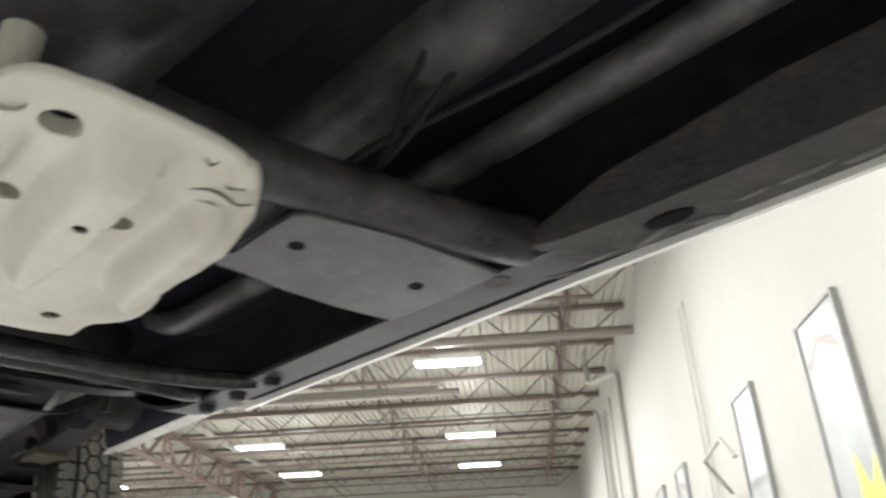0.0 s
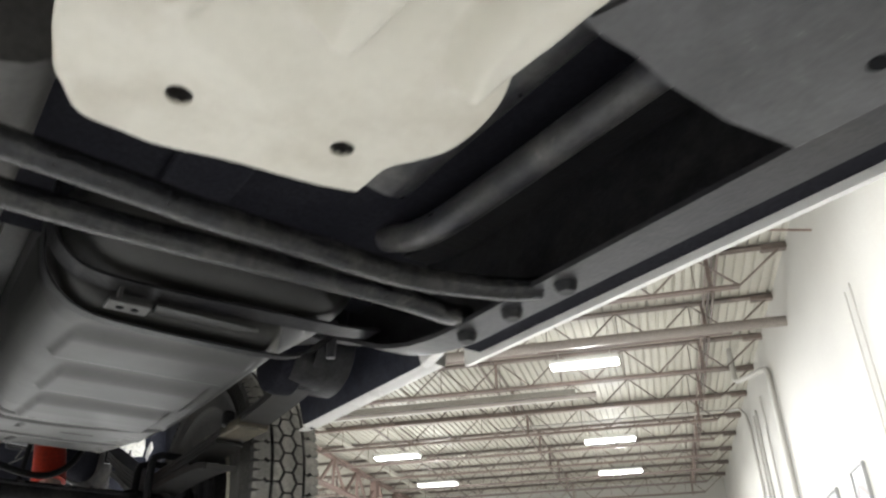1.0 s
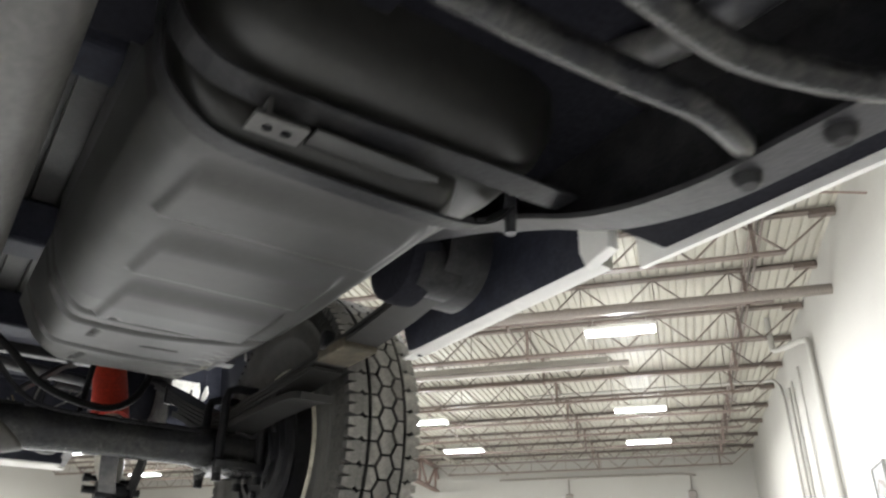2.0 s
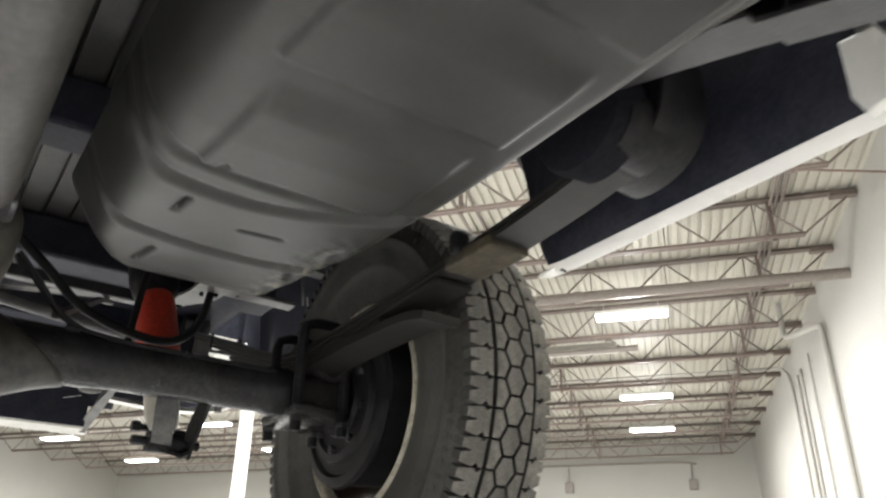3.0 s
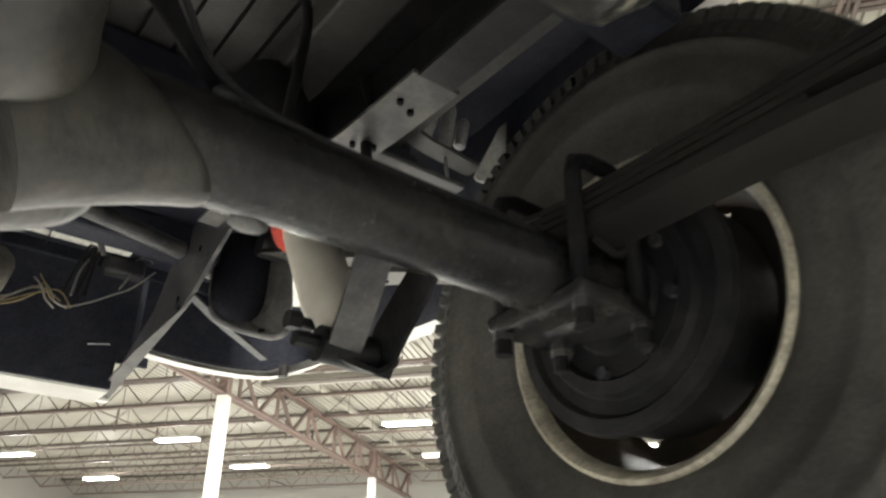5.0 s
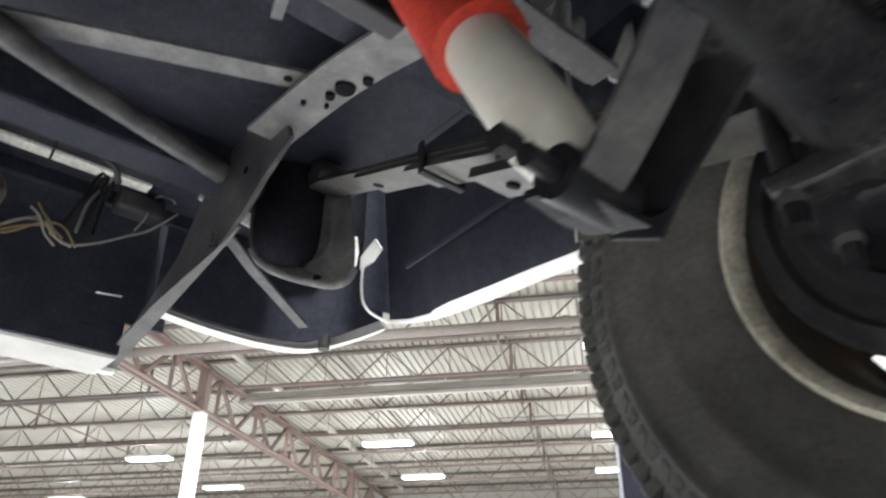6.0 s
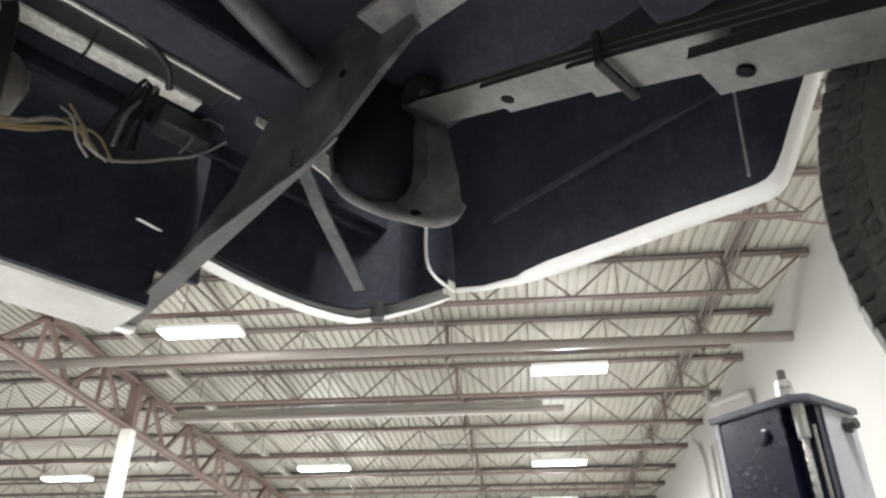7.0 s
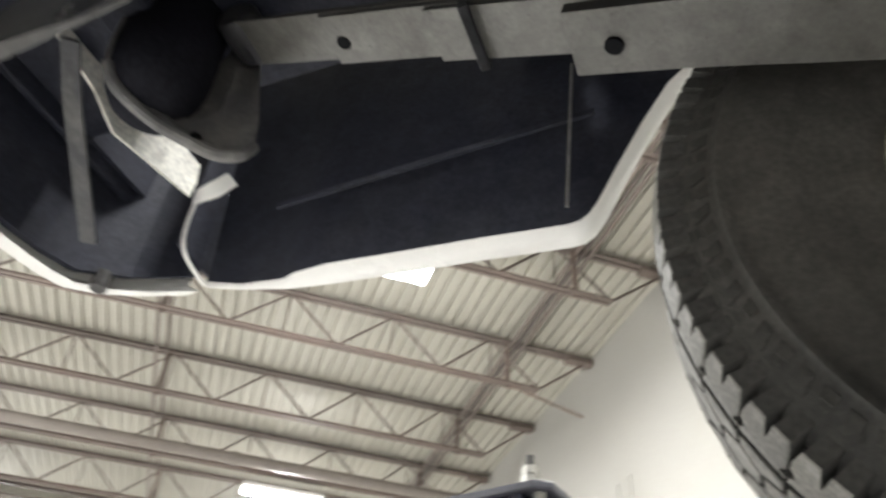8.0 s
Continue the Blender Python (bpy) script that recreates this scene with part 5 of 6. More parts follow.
for i in range(72):
    a0, a1 = math.radians(5 * i), math.radians(5 * i + 5)
    hole = min(abs((5 * i + 2.5 - h + 180) % 360 - 180) for h in (102, 174, 246, 318, 30)) < 13
    bands = [(0.770, 0.168, 0.772, 0.158), (0.772, 0.158, 0.780, 0.132), (0.780, 0.132, 0.785, 0.11), (0.785, 0.11, 0.775, 0.04), (0.775, 0.04, 0.775, 0.0)]
    for k, (xa, ra, xb, rb) in enumerate(bands):
        if k == 1 and hole:
            continue
        quad = [(xa, ra, a0), (xa, ra, a1), (xb, rb, a1), (xb, rb, a0)]
        bm.faces.new([bm.verts.new((xx, rr * math.cos(t), Z_AXLE + rr * math.sin(t))) for xx, rr, t in quad])
bmesh.ops.remove_doubles(bm, verts=bm.verts, dist=1e-4)
bmesh.ops.dissolve_degenerate(bm, edges=bm.edges, dist=1e-4)
rim = part("wheel_rim", bm, M_RIMDARK, truck, "rust-stained steel wheel rim", smooth=40)
bm = bmesh.new()
lathe(bm, [(0.652, 0.180), (0.642, 0.183), (0.635, 0.187), (0.631, 0.193), (0.634, 0.198), (0.645, 0.199), (0.648, 0.195), (0.648, 0.190), (0.656, 0.184)], (0, 0, Z_AXLE), "x", 72, closed=True)
part("rim_lip", bm, M_RIM, rim, "pale worn rim lip", smooth=60)
bm = bmesh.new()
lathe(bm, [(0.590, 0.04), (0.592, 0.06), (0.600, 0.064), (0.601, 0.088), (0.594, 0.094), (0.596, 0.108), (0.606, 0.113), (0.607, 0.128), (0.600, 0.134), (0.602, 0.150), (0.612, 0.153), (0.620, 0.146), (0.66, 0.144), (0.70, 0.142), (0.705, 0.06)], (0, 0, Z_AXLE), "x", 48)
drum = part("brake_drum", bm, M_BLACK, truck, "black brake drum and backing plate", smooth=30)
for a in range(0, 360, 45):
    bm = bmesh.new()
    c0, s0 = math.cos(radians(a + 12)), math.sin(radians(a + 12))
    lathe(bm, [(0.590, 0.0), (0.590, 0.008), (0.60, 0.008)], (0, 0.085 * c0, Z_AXLE + 0.085 * s0), "x", 6)
    part("backing_bolt", bm, M_FRAME, drum)
bm = bmesh.new()
tube(bm, smooth_line([(0.585, -0.03, 2.15), (0.575, -0.06, 2.12), (0.56, -0.05, 2.08), (0.52, -0.045, 2.09)], 5), 0.005, 6)
part("brake_pipe", bm, M_BLACK, drum, smooth=True)
bm = bmesh.new()
box(bm, 0.58, 0.60, 0.045, 0.10, 2.07, 2.12, 0.006)
part("wheel_cylinder", bm, M_BLACK, drum)
for y, z, sx, sy, sz in ((0.075, 2.03, 0.008, 0.016, 0.03),):
    bm = bmesh.new()
    bmesh.ops.create_icosphere(bm, subdivisions=3, radius=1, matrix=Matrix.Translation((0.597, y, z)) @ Matrix.Diagonal((sx, sy, sz, 1)))
    for v in bm.verts:
        v.co += Vector((1, 1, 1)) * 0.005 * noise.noise(v.co * 60)
    part("backing_boss", bm, M_BLACK, drum, smooth=70)

bm = bmesh.new()
tyre_profile = [(0.646, 0.193), (0.637, 0.1995), (0.632, 0.212), (0.626, 0.235), (0.620, 0.262), (0.6165, 0.266), (0.6155, 0.272), (0.613, 0.30), (0.6125, 0.314), (0.6095, 0.317), (0.6095, 0.322), (0.6135, 0.325), (0.619, 0.345), (0.629, 0.357), (0.645, 0.363),
                (0.7025, 0.3685), (0.76, 0.363), (0.776, 0.357), (0.786, 0.345), (0.7915, 0.325), (0.7925, 0.29), (0.785, 0.23), (0.775, 0.2), (0.76, 0.19), (0.70, 0.19)]
lathe(bm, tyre_profile, (0, 0, Z_AXLE), "x", 96, closed=True)
tyre = part("tyre", bm, M_RUBBER, truck, "worn all-terrain tyre with dusty sidewall", smooth=50)


# a near-black ring puts the shade into the tread grooves
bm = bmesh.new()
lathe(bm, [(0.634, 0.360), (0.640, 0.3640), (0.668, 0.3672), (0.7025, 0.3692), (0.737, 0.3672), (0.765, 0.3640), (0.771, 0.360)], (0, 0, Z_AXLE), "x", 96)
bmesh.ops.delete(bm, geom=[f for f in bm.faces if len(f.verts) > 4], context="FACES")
part("tread_base", bm, M_HOLEDARK, tyre, "groove bottom painted black for the shade in it", smooth=60)


def block(pts, r0, r1, name):
    """One tread block: an outline in (across, along) laid on the tyre's round."""
    bm = bmesh.new()
    lo, hi, mid = [], [], []
    cx, cy = sum(p[0] for p in pts) / len(pts), sum(p[1] for p in pts) / len(pts)
    for p, q in pts:
        for store, r, k in ((lo, r0, 0.99), (mid, r1 - 0.0012, 0.985), (hi, r1, 0.95)):
            xx, yy = cx + (p - cx) * k, cy + (q - cy) * k
            crown = -0.28 * max(0, abs(xx - 0.7025) - 0.052)
            rr = r + crown
            a = yy / 0.375
            store.append(bm.verts.new((xx, rr * math.sin(a), rr * math.cos(a))))
    n = len(pts)
    # the block's sides take a darker rubber than its top
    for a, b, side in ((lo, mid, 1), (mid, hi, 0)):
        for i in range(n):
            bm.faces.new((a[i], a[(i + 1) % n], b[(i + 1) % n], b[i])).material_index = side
    bm.faces.new(hi)
    bmesh.ops.recalc_face_normals(bm, faces=bm.faces)
    me = bpy.data.meshes.new(name)
    bm.to_mesh(me)
    bm.free()
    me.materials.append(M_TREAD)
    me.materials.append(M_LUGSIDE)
    return me


N_PITCH = 52
L = 2 * math.pi * 0.375 / N_PITCH


def hexa(x0, x1):
    """A honeycomb block with its points to both sides."""
    d = (x1 - x0) * 0.27
    return [(x0, 0), (x0 + d, -0.462 * L), (x1 - d, -0.462 * L), (x1, 0), (x1 - d, 0.462 * L), (x0 + d, 0.462 * L)]


EDGE = [(0.6215, 0.38), (0.630, 0.44), (0.6365, 0.487), (0.6425, 0.487), (0.6445, 0.40), (0.6495, 0.36), (0.6515, 0.455), (0.660, 0.488)]
EDGE_LOW = [(0.6215, 0.42), (0.630, 0.46), (0.6385, 0.488), (0.6475, 0.487), (0.6495, 0.42), (0.6545, 0.38), (0.6565, 0.46), (0.660, 0.488)]
IN_SHOULDER = [(p, -q * L) for p, q in EDGE] + [(p, q * L) for p, q in EDGE_LOW[::-1]] + [(0.6215, 0.11 * L), (0.630, 0.075 * L), (0.6375, 0.03 * L), (0.630, -0.02 * L), (0.6215, -0.06 * L)]
IN_RIB = [(0.6665, -0.465 * L), (0.6795, -0.465 * L), (0.6895, 0.0), (0.6795, 0.465 * L), (0.6665, 0.465 * L)]
OUT_SHOULDER = [(1.405 - p, q) for p, q in IN_SHOULDER][::-1]
OUT_RIB = [(1.405 - p, q) for p, q in IN_RIB][::-1]
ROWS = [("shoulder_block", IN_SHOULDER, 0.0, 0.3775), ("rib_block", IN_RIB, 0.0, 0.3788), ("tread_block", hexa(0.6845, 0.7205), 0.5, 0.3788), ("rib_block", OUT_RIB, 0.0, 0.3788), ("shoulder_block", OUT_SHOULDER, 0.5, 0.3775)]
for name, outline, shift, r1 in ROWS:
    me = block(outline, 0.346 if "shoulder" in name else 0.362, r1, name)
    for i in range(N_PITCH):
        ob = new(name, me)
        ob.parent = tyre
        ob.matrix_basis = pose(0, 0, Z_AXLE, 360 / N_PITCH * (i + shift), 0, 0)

def lug(outline, x_at, name):
    """A raised pad on the tyre's inner sidewall, its outline given as (angle share of a pitch, radius)."""
    bm = bmesh.new()
    lo, hi = [], []
    for q, r in outline:
        a = q * L / 0.375
        for store, dx in ((lo, 0.004), (hi, -0.0011)):
            store.append(bm.verts.new((x_at(r) + dx, r * math.sin(a), r * math.cos(a))))
    bm.faces.new(hi)
    for k in range(len(lo)):
        n = (k + 1) % len(lo)
        bm.faces.new((lo[k], lo[n], hi[n], hi[k]))
    bmesh.ops.recalc_face_normals(bm, faces=bm.faces)
    me = bpy.data.meshes.new(name)
    bm.to_mesh(me)
    bm.free()
    me.materials.append(M_RUBBER)
    return me


def wall_x(r):
    """The inner sidewall's place across the tyre at a radius."""
    pts = [(p, q) for p, q in tyre_profile[4:15]]
    for (xa, ra), (xb, rb) in zip(pts, pts[1:]):
        if r <= rb:
            return xa + (xb - xa) * (r - ra) / max(1e-6, rb - ra)
    return pts[-1][0]


for outline in ([(-0.40, 0.330), (-0.10, 0.330), (0.06, 0.341), (-0.02, 0.350), (-0.40, 0.350), (-0.28, 0.340)], [(0.08, 0.329), (0.40, 0.329), (0.44, 0.336), (0.20, 0.337)], [(0.16, 0.341), (0.42, 0.340), (0.38, 0.351), (0.12, 0.351)]):
    me = lug(outline, wall_x, "sidewall_lug")
    for i in range(N_PITCH):
        ob = new("sidewall_lug", me)
        ob.parent = tyre
        ob.matrix_basis = pose(0, 0, Z_AXLE, 360 / N_PITCH * i, 0, 0)


def again(ob, parent, m):
    """The same part with its own parts once more, at another place."""
    other = new(ob.name.split(".")[0], ob.data)
    other.parent = parent
    other.matrix_basis = m
    if "label" in ob:
        other["label"] = ob["label"]
    for child in ob.children:
        again(child, other, child.matrix_basis.copy())
    return other


MIRROR = Matrix.Diagonal((-1, 1, 1, 1))
for ob in (rim, drum, tyre):
    again(ob, truck, MIRROR)
    again(ob, truck, Matrix.Translation((0, -3.18, 0)))
    again(ob, truck, Matrix.Translation((0, -3.18, 0)) @ MIRROR)
again(left_spring, truck, MIRROR)
bm = bmesh.new()
rings = []
for y, w, top, low in ((-3.0, 0.80, 3.0, 2.42), (-3.02, 0.80, 2.98, 2.42), (-3.4, 0.79, 2.94, 2.42), (-3.9, 0.77, 2.86, 2.34), (-4.02, 0.74, 2.72, 2.25), (-4.05, 0.70, 2.6, 2.24)):
    rings.append([(x, y, z) for x, z in rounded(-w, w, low, top, 0.07)])
loft(bm, rings)
part("bonnet", bm, M_BODY, truck, "white bonnet and wings", smooth=40)
bm = bmesh.new()
sweep(bm, [(-0.78, -3.95, 2.2), (-0.5, -4.1, 2.2), (0.5, -4.1, 2.2), (0.78, -3.95, 2.2)], [(-0.05, -0.09), (0.05, -0.09), (0.05, 0.09), (-0.05, 0.09)])
part("front_bumper", bm, M_BODY, truck, "white front bumper")
bm = bmesh.new()
tube(bm, [(-0.62, -3.18, Z_AXLE), (0.62, -3.18, Z_AXLE)], 0.04, 14)
part("front_axle", bm, M_AXLE, truck, smooth=True)

# shock absorber
A, B = Vector((0.319, 0.108, 1.963)), Vector((0.289, 0.284, 2.33))
d = (B - A).normalized()
shock = new("shock_absorber")
shock.parent = truck
shock["label"] = "cream shock absorber with red dust boot"
bm = bmesh.new()
tube(bm, [A + d * 0.02, A + d * 0.035, A + d * 0.06, A + d * 0.15, A + d * 0.195], 0.030, 24, [0.6, 0.85, 1, 1, 0.95])
part("shock_body", bm, M_CREAM, shock, "cream shock body", smooth=40)
bm = bmesh.new()
tube(bm, [A + d * 0.178, A + d * 0.183, A + d * 0.25, A + d * 0.325, A + d * 0.338, A + d * 0.345], 0.039, 28, [1.02, 1.03, 1.0, 0.96, 0.9, 0.7])
part("dust_boot", bm, M_BOOT, shock, "red plastic dust boot", smooth=40)
bm = bmesh.new()
tube(bm, [A + d * 0.33, A + d * 0.345, A + d * 0.36, A + d * 0.39, B + d * 0.07], 0.05, 20, [0.6, 0.65, 0.9, 1.0, 1.0])
part("upper_mount", bm, M_BLACK, shock, smooth=40)
bm = bmesh.new()
lathe(bm, [(-0.03, 0.0), (-0.03, 0.018), (0.03, 0.018), (0.03, 0.0)], A, "x", 16)
tube(bm, [A - Vector((0.055, 0, 0)), A + Vector((0.06, 0, 0))], 0.008, 8)
part("lower_eye", bm, M_BLACK, shock, smooth=40)
bm = bmesh.new()
bar(bm, smooth_line([(0.286, 0.004, 2.030), (0.290, 0.022, 2.008), (0.300, 0.058, 1.980), (0.310, 0.092, 1.960), (0.318, 0.118, 1.954)], 4), 0.034, 0.006)
bracket = part("shock_bracket", bm, M_FRAME, truck, "dusty black shock bracket below the axle", smooth=40)
bm = bmesh.new()
plate(bm, [(-0.005, 2.035), (0.055, 2.045), (0.115, 2.0), (0.132, 1.968), (0.124, 1.950), (0.09, 1.936), (0.072, 1.962), (0.03, 2.0)], "x", 0.357, 0.362, 0.001)
part("bracket_cheek", bm, M_BLACK, bracket)
bm = bmesh.new()
rows = []
for x, y0, z0, y1, z1 in ((0.296, 0.100, 1.953, 0.140, 1.962), (0.320, 0.094, 1.944, 0.138, 1.956), (0.345, 0.086, 1.937, 0.134, 1.952), (0.3565, 0.080, 1.945, 0.130, 1.958)):
    rows.append([(x, y0, z0), (x, y1, z1), (x, y1, z1 + 0.006), (x, y0, z0 + 0.006)])
loft(bm, rows)
part("bracket_foot", bm, M_BLACK, bracket)
bm = bmesh.new()
tube(bm, [(0.266, 0.132, 1.990), (0.280, 0.132, 1.990)], 0.010, 6)
tube(bm, [(0.278, 0.132, 1.990), (0.366, 0.128, 1.985)], 0.006, 10)
part("bracket_bolt", bm, M_BLACK, bracket)

# brake hose loop, park brake cable and brackets above the axle
bm = bmesh.new()
tube(bm, smooth_line([(0.02, 0.02, 2.235), (0.07, 0.03, 2.20), (0.13, 0.035, 2.15), (0.20, 0.03, 2.122), (0.27, 0.04, 2.118), (0.325, 0.09, 2.155), (0.365, 0.16, 2.22), (0.387, 0.205, 2.284), (0.400, 0.222, 2.372), (0.385, 0.235, 2.445)], 6), 0.0078, 12)
part("brake_hose", bm, M_HOSE, truck, "black rubber brake hose loop", smooth=True)
bm = bmesh.new()
tube(bm, smooth_line([(0.262, 0.17, 2.45), (0.252, 0.13, 2.36), (0.243, 0.12, 2.285), (0.238, 0.12, 2.235), (0.232, 0.115, 2.17), (0.226, 0.10, 2.10), (0.224, 0.08, 2.06)], 6), 0.0062, 12)
part("breather_hose", bm, M_HOSE, truck, "thin black breather hose", smooth=True)
bm = bmesh.new()
bar(bm, [(0.10, 0.05, 2.13), (0.20, 0.30, 2.26), (0.24, 0.42, 2.30)], 0.012, 0.01)
part("cable_guide", bm, M_BARE, truck)
bm = bmesh.new()
box(bm, -0.5, 0.345, 0.335, 0.365, 2.285, 2.31, 0.004)
part("frame_crossmember", bm, M_RAILDARK, truck, "dark rear frame crossmember")
bm = bmesh.new()
box(bm, 0.415, 0.60, 0.258, 0.30, 2.326, 2.334, 0.002)
outrig = part("bed_outrigger", bm, M_RAIL, truck, "pale dusty bracket from the frame to the bed")
bm = bmesh.new()
lathe(bm, [(2.3252, 0.0), (2.3252, 0.004), (2.33, 0.004)], (0.47, 0.282, 0), "z", 10)
part("bolt_hole", bm, M_HOLEDARK, outrig)
for (x0, z0), (x1, z1), r in (((0.603, 2.495), (0.636, 2.597), 0.021), ((0.662, 2.500), (0.676, 2.597), 0.013), ((0.697, 2.516), (0.709, 2.580), 0.012)):
    bm = bmesh.new()
    p, q = Vector((x0, 0.39, z0)), Vector((x1, 0.39, z1))
    tube(bm, [p, p.lerp(q, 0.08), p.lerp(q, 0.5), p.lerp(q, 0.9), q], r, 16, [0.8, 1.0, 1.0, 0.97, 0.75])
    part("mount_bushing", bm, M_BEDBUSH, truck, "pale plastic bushing under the bed", smooth=40)
bm = bmesh.new()
sweep(bm, smooth_line([(0.566, 0.39, 2.53), (0.578, 0.388, 2.503), (0.615, 0.386, 2.486), (0.655, 0.386, 2.482), (0.72, 0.386, 2.476), (0.742, 0.388, 2.49)], 4), [(-0.004, -0.018), (0.004, -0.018), (0.004, 0.018), (-0.004, 0.018)], up=(0, 1, 0))
part("bed_mount", bm, M_BARE, truck, "pale steel bed mount tray", smooth=40)
bm = bmesh.new()
tube(bm, [(0.660, 0.385, 2.475), (0.671, 0.385, 2.384)], 0.0032, 8)
part("mount_bolt", bm, M_GALV, truck)
bm = bmesh.new()
plate(bm, [(0.765, 2.571), (0.745, 2.548), (0.682, 2.418), (0.687, 2.411), (0.714, 2.413), (0.775, 2.53), (0.785, 2.56)], "y", 0.330, 0.335, 0.001)
part("bed_bracket", bm, M_BEDBUSH, truck, "pale hanging bracket")
bm = bmesh.new()
tube(bm, [(0.704, 0.437, 2.43), (0.752, 0.466, 2.236)], 0.0017, 6)
part("stay_rod", bm, M_GALV, truck, "thin steel stay rod to the bed side")
bm = bmesh.new()
bar(bm, [(0.69, -0.470, 2.268), (0.69, -0.478, 2.248), (0.69, -0.508, 2.168)], 0.010, 0.004)
part("liner_stay", bm, M_BLACK, truck, "black stay at the wheel opening")
bm = bmesh.new()
plate(bm, [(0.704, -0.50), (0.700, -0.47), (0.688, -0.458), (0.680, -0.462), (0.676, -0.50)], "z", 2.172, 2.175, 0.001)
part("lip_tip", bm, M_BODY, truck, "white turned corner of the wheel opening's lip")

# rear end: bumper brackets, bumper, roll pan, wiring
bm = bmesh.new()
plate(bm, [(0.655, 2.352), (0.665, 2.368), (0.70, 2.45), (0.92, 2.44), (1.02, 2.31), (1.22, 2.228), (1.275, 2.207), (1.282, 2.181), (0.84, 2.262), (0.79, 2.282), (0.72, 2.322)], "x", 0.385, 0.393, 0.002)
bracket = part("bumper_bracket", bm, M_FRAME, truck, "dusty black bumper bracket with bolt holes")
bm = bmesh.new()
rings = []
for y, z, w in ((0.80, 2.2728, 0.002), (0.84, 2.2612, 0.004), (0.94, 2.2428, 0.014), (1.04, 2.2243, 0.024), (1.15, 2.204, 0.028), (1.25, 2.1855, 0.028), (1.28, 2.180, 0.026)):
    rings.append([(0.392 - w, y, z), (0.394, y, z), (0.394, y, z + 0.005), (0.392 - w, y, z + 0.005)])
loft(bm, rings)
part("bracket_flange", bm, M_BARE, bracket)
for y, z, r in ((0.79, 2.365, 0.006),):
    bm = bmesh.new()
    lathe(bm, [(0.383, 0.0), (0.383, r), (0.39, r)], (0, y, z), "x", 14)
    part("bolt_hole", bm, M_HOLEDARK, bracket)
# the bumper's white is darker than the body paint
bm = bmesh.new()
plate(bm, [(1.203, 2.178), (1.206, 2.174), (1.315, 2.174), (1.325, 2.184), (1.335, 2.42), (1.325, 2.42), (1.316, 2.19), (1.203, 2.184)], "x", -0.82, 0.372, 0.002)
part("bumper", bm, M_DULLWHITE, truck, "dull white step bumper with dark inside")
bm = bmesh.new()
box(bm, -0.80, 0.371, 1.193, 1.2025, 2.179, 2.474)
box(bm, 0.3712, 0.44, 1.193, 1.2025, 2.240, 2.474)
part("bumper_inside", bm, M_UNDER, truck, "dark inside face of the bumper")
bm = bmesh.new()
rows = []
for k in range(13):
    u = k / 12
    xx = 0.40 + 0.43 * u
    z = 2.258 + 0.02 * u + 0.03 * max(0, u - 0.7) ** 2 * 10 - 0.012 * math.sin(u * math.pi)
    y = 1.14 + 0.02 * math.sin(u * math.pi) - 0.12 * max(0, u - 0.72) ** 1.5 * 6
    rows.append([(xx, y, z), (xx, y + 0.02, z - 0.004), (xx, y + 0.03, z + 0.02), (xx, y + 0.03, 2.5), (xx, y + 0.02, 2.5), (xx, y + 0.02, z + 0.014)])
loft(bm, rows)
part("roll_pan", bm, M_BODY, truck, "white curved rear roll pan", smooth=40)
bm = bmesh.new()
rows = []
for k in range(9):
    u = k / 8
    xx = 0.394 + 0.42 * u
    y = 1.132 + 0.02 * math.sin(u * math.pi) - 0.12 * max(0, u - 0.72) ** 1.5 * 6
    z = 2.270 + 0.02 * u + 0.03 * max(0, u - 0.7) ** 2 * 10 - 0.012 * math.sin(u * math.pi)
    rows.append([(xx, y, z), (xx, y + 0.012, z), (xx, y + 0.012, 2.5), (xx, y, 2.5)])
loft(bm, rows)
part("pan_liner", bm, M_UNDER, truck, "dark liner inside the roll pan")
bm = bmesh.new()
box(bm, 0.392, 0.420, 1.128, 1.176, 2.268, 2.5)
part("pan_end", bm, M_UNDER, truck, "dark end of the roll pan")
bm = bmesh.new()
bar(bm, [(0.43, 0.93, 2.325), (0.50, 0.98, 2.31), (0.675, 1.095, 2.285)], 0.02, 0.006)
part("pan_strut", bm, M_FRAME, truck, "grey steel strut to the roll pan")
bm = bmesh.new()
lathe(bm, [(2.262, 0.0), (2.262, 0.012), (2.29, 0.012)], (0.741, 1.125, 0), "z", 12)
part("pan_bolt", bm, M_RUST, truck)
bm = bmesh.new()
bar(bm, [(0.37, 0.578, 2.389), (0.17, 0.660, 2.389), (-0.45, 0.914, 2.389)], 0.034, 0.006)
brace = part("frame_brace", bm, M_RAIL, truck, "pale dusty diagonal frame brace")
bm = bmesh.new()
lathe(bm, [(2.3845, 0.0), (2.3845, 0.006), (2.389, 0.006)], (0.34, 0.59, 0), "z", 12)
part("bolt_hole", bm, M_HOLEDARK, brace)
bm = bmesh.new()
tube(bm, [(0.36, 0.822, 2.365), (0.12, 0.748, 2.365), (-0.5, 0.55, 2.38)], 0.017, 24)
part("tail_pipe", bm, M_FRAME, truck, "dull dark diagonal pipe", smooth=True)
bm = bmesh.new()
box(bm, -0.75, 0.325, 1.0465, 1.073, 2.436, 2.444, 0.002)
part("tail_rail", bm, M_WORNWHITE, truck, "chipped off-white flange under the bed tail")
bm = bmesh.new()
box(bm, -0.75, 0.34, 1.006, 1.046, 2.440, 2.472, 0.004)
part("tail_beam", bm, M_RAILDARK, truck, "dark tail beam beside the white flange")
bm = bmesh.new()
box(bm, -0.75, 0.36, 1.000, 1.0055, 2.441, 2.446, 0.001)
part("tail_seam", bm, M_WORNWHITE, truck, "thin white seam edge")
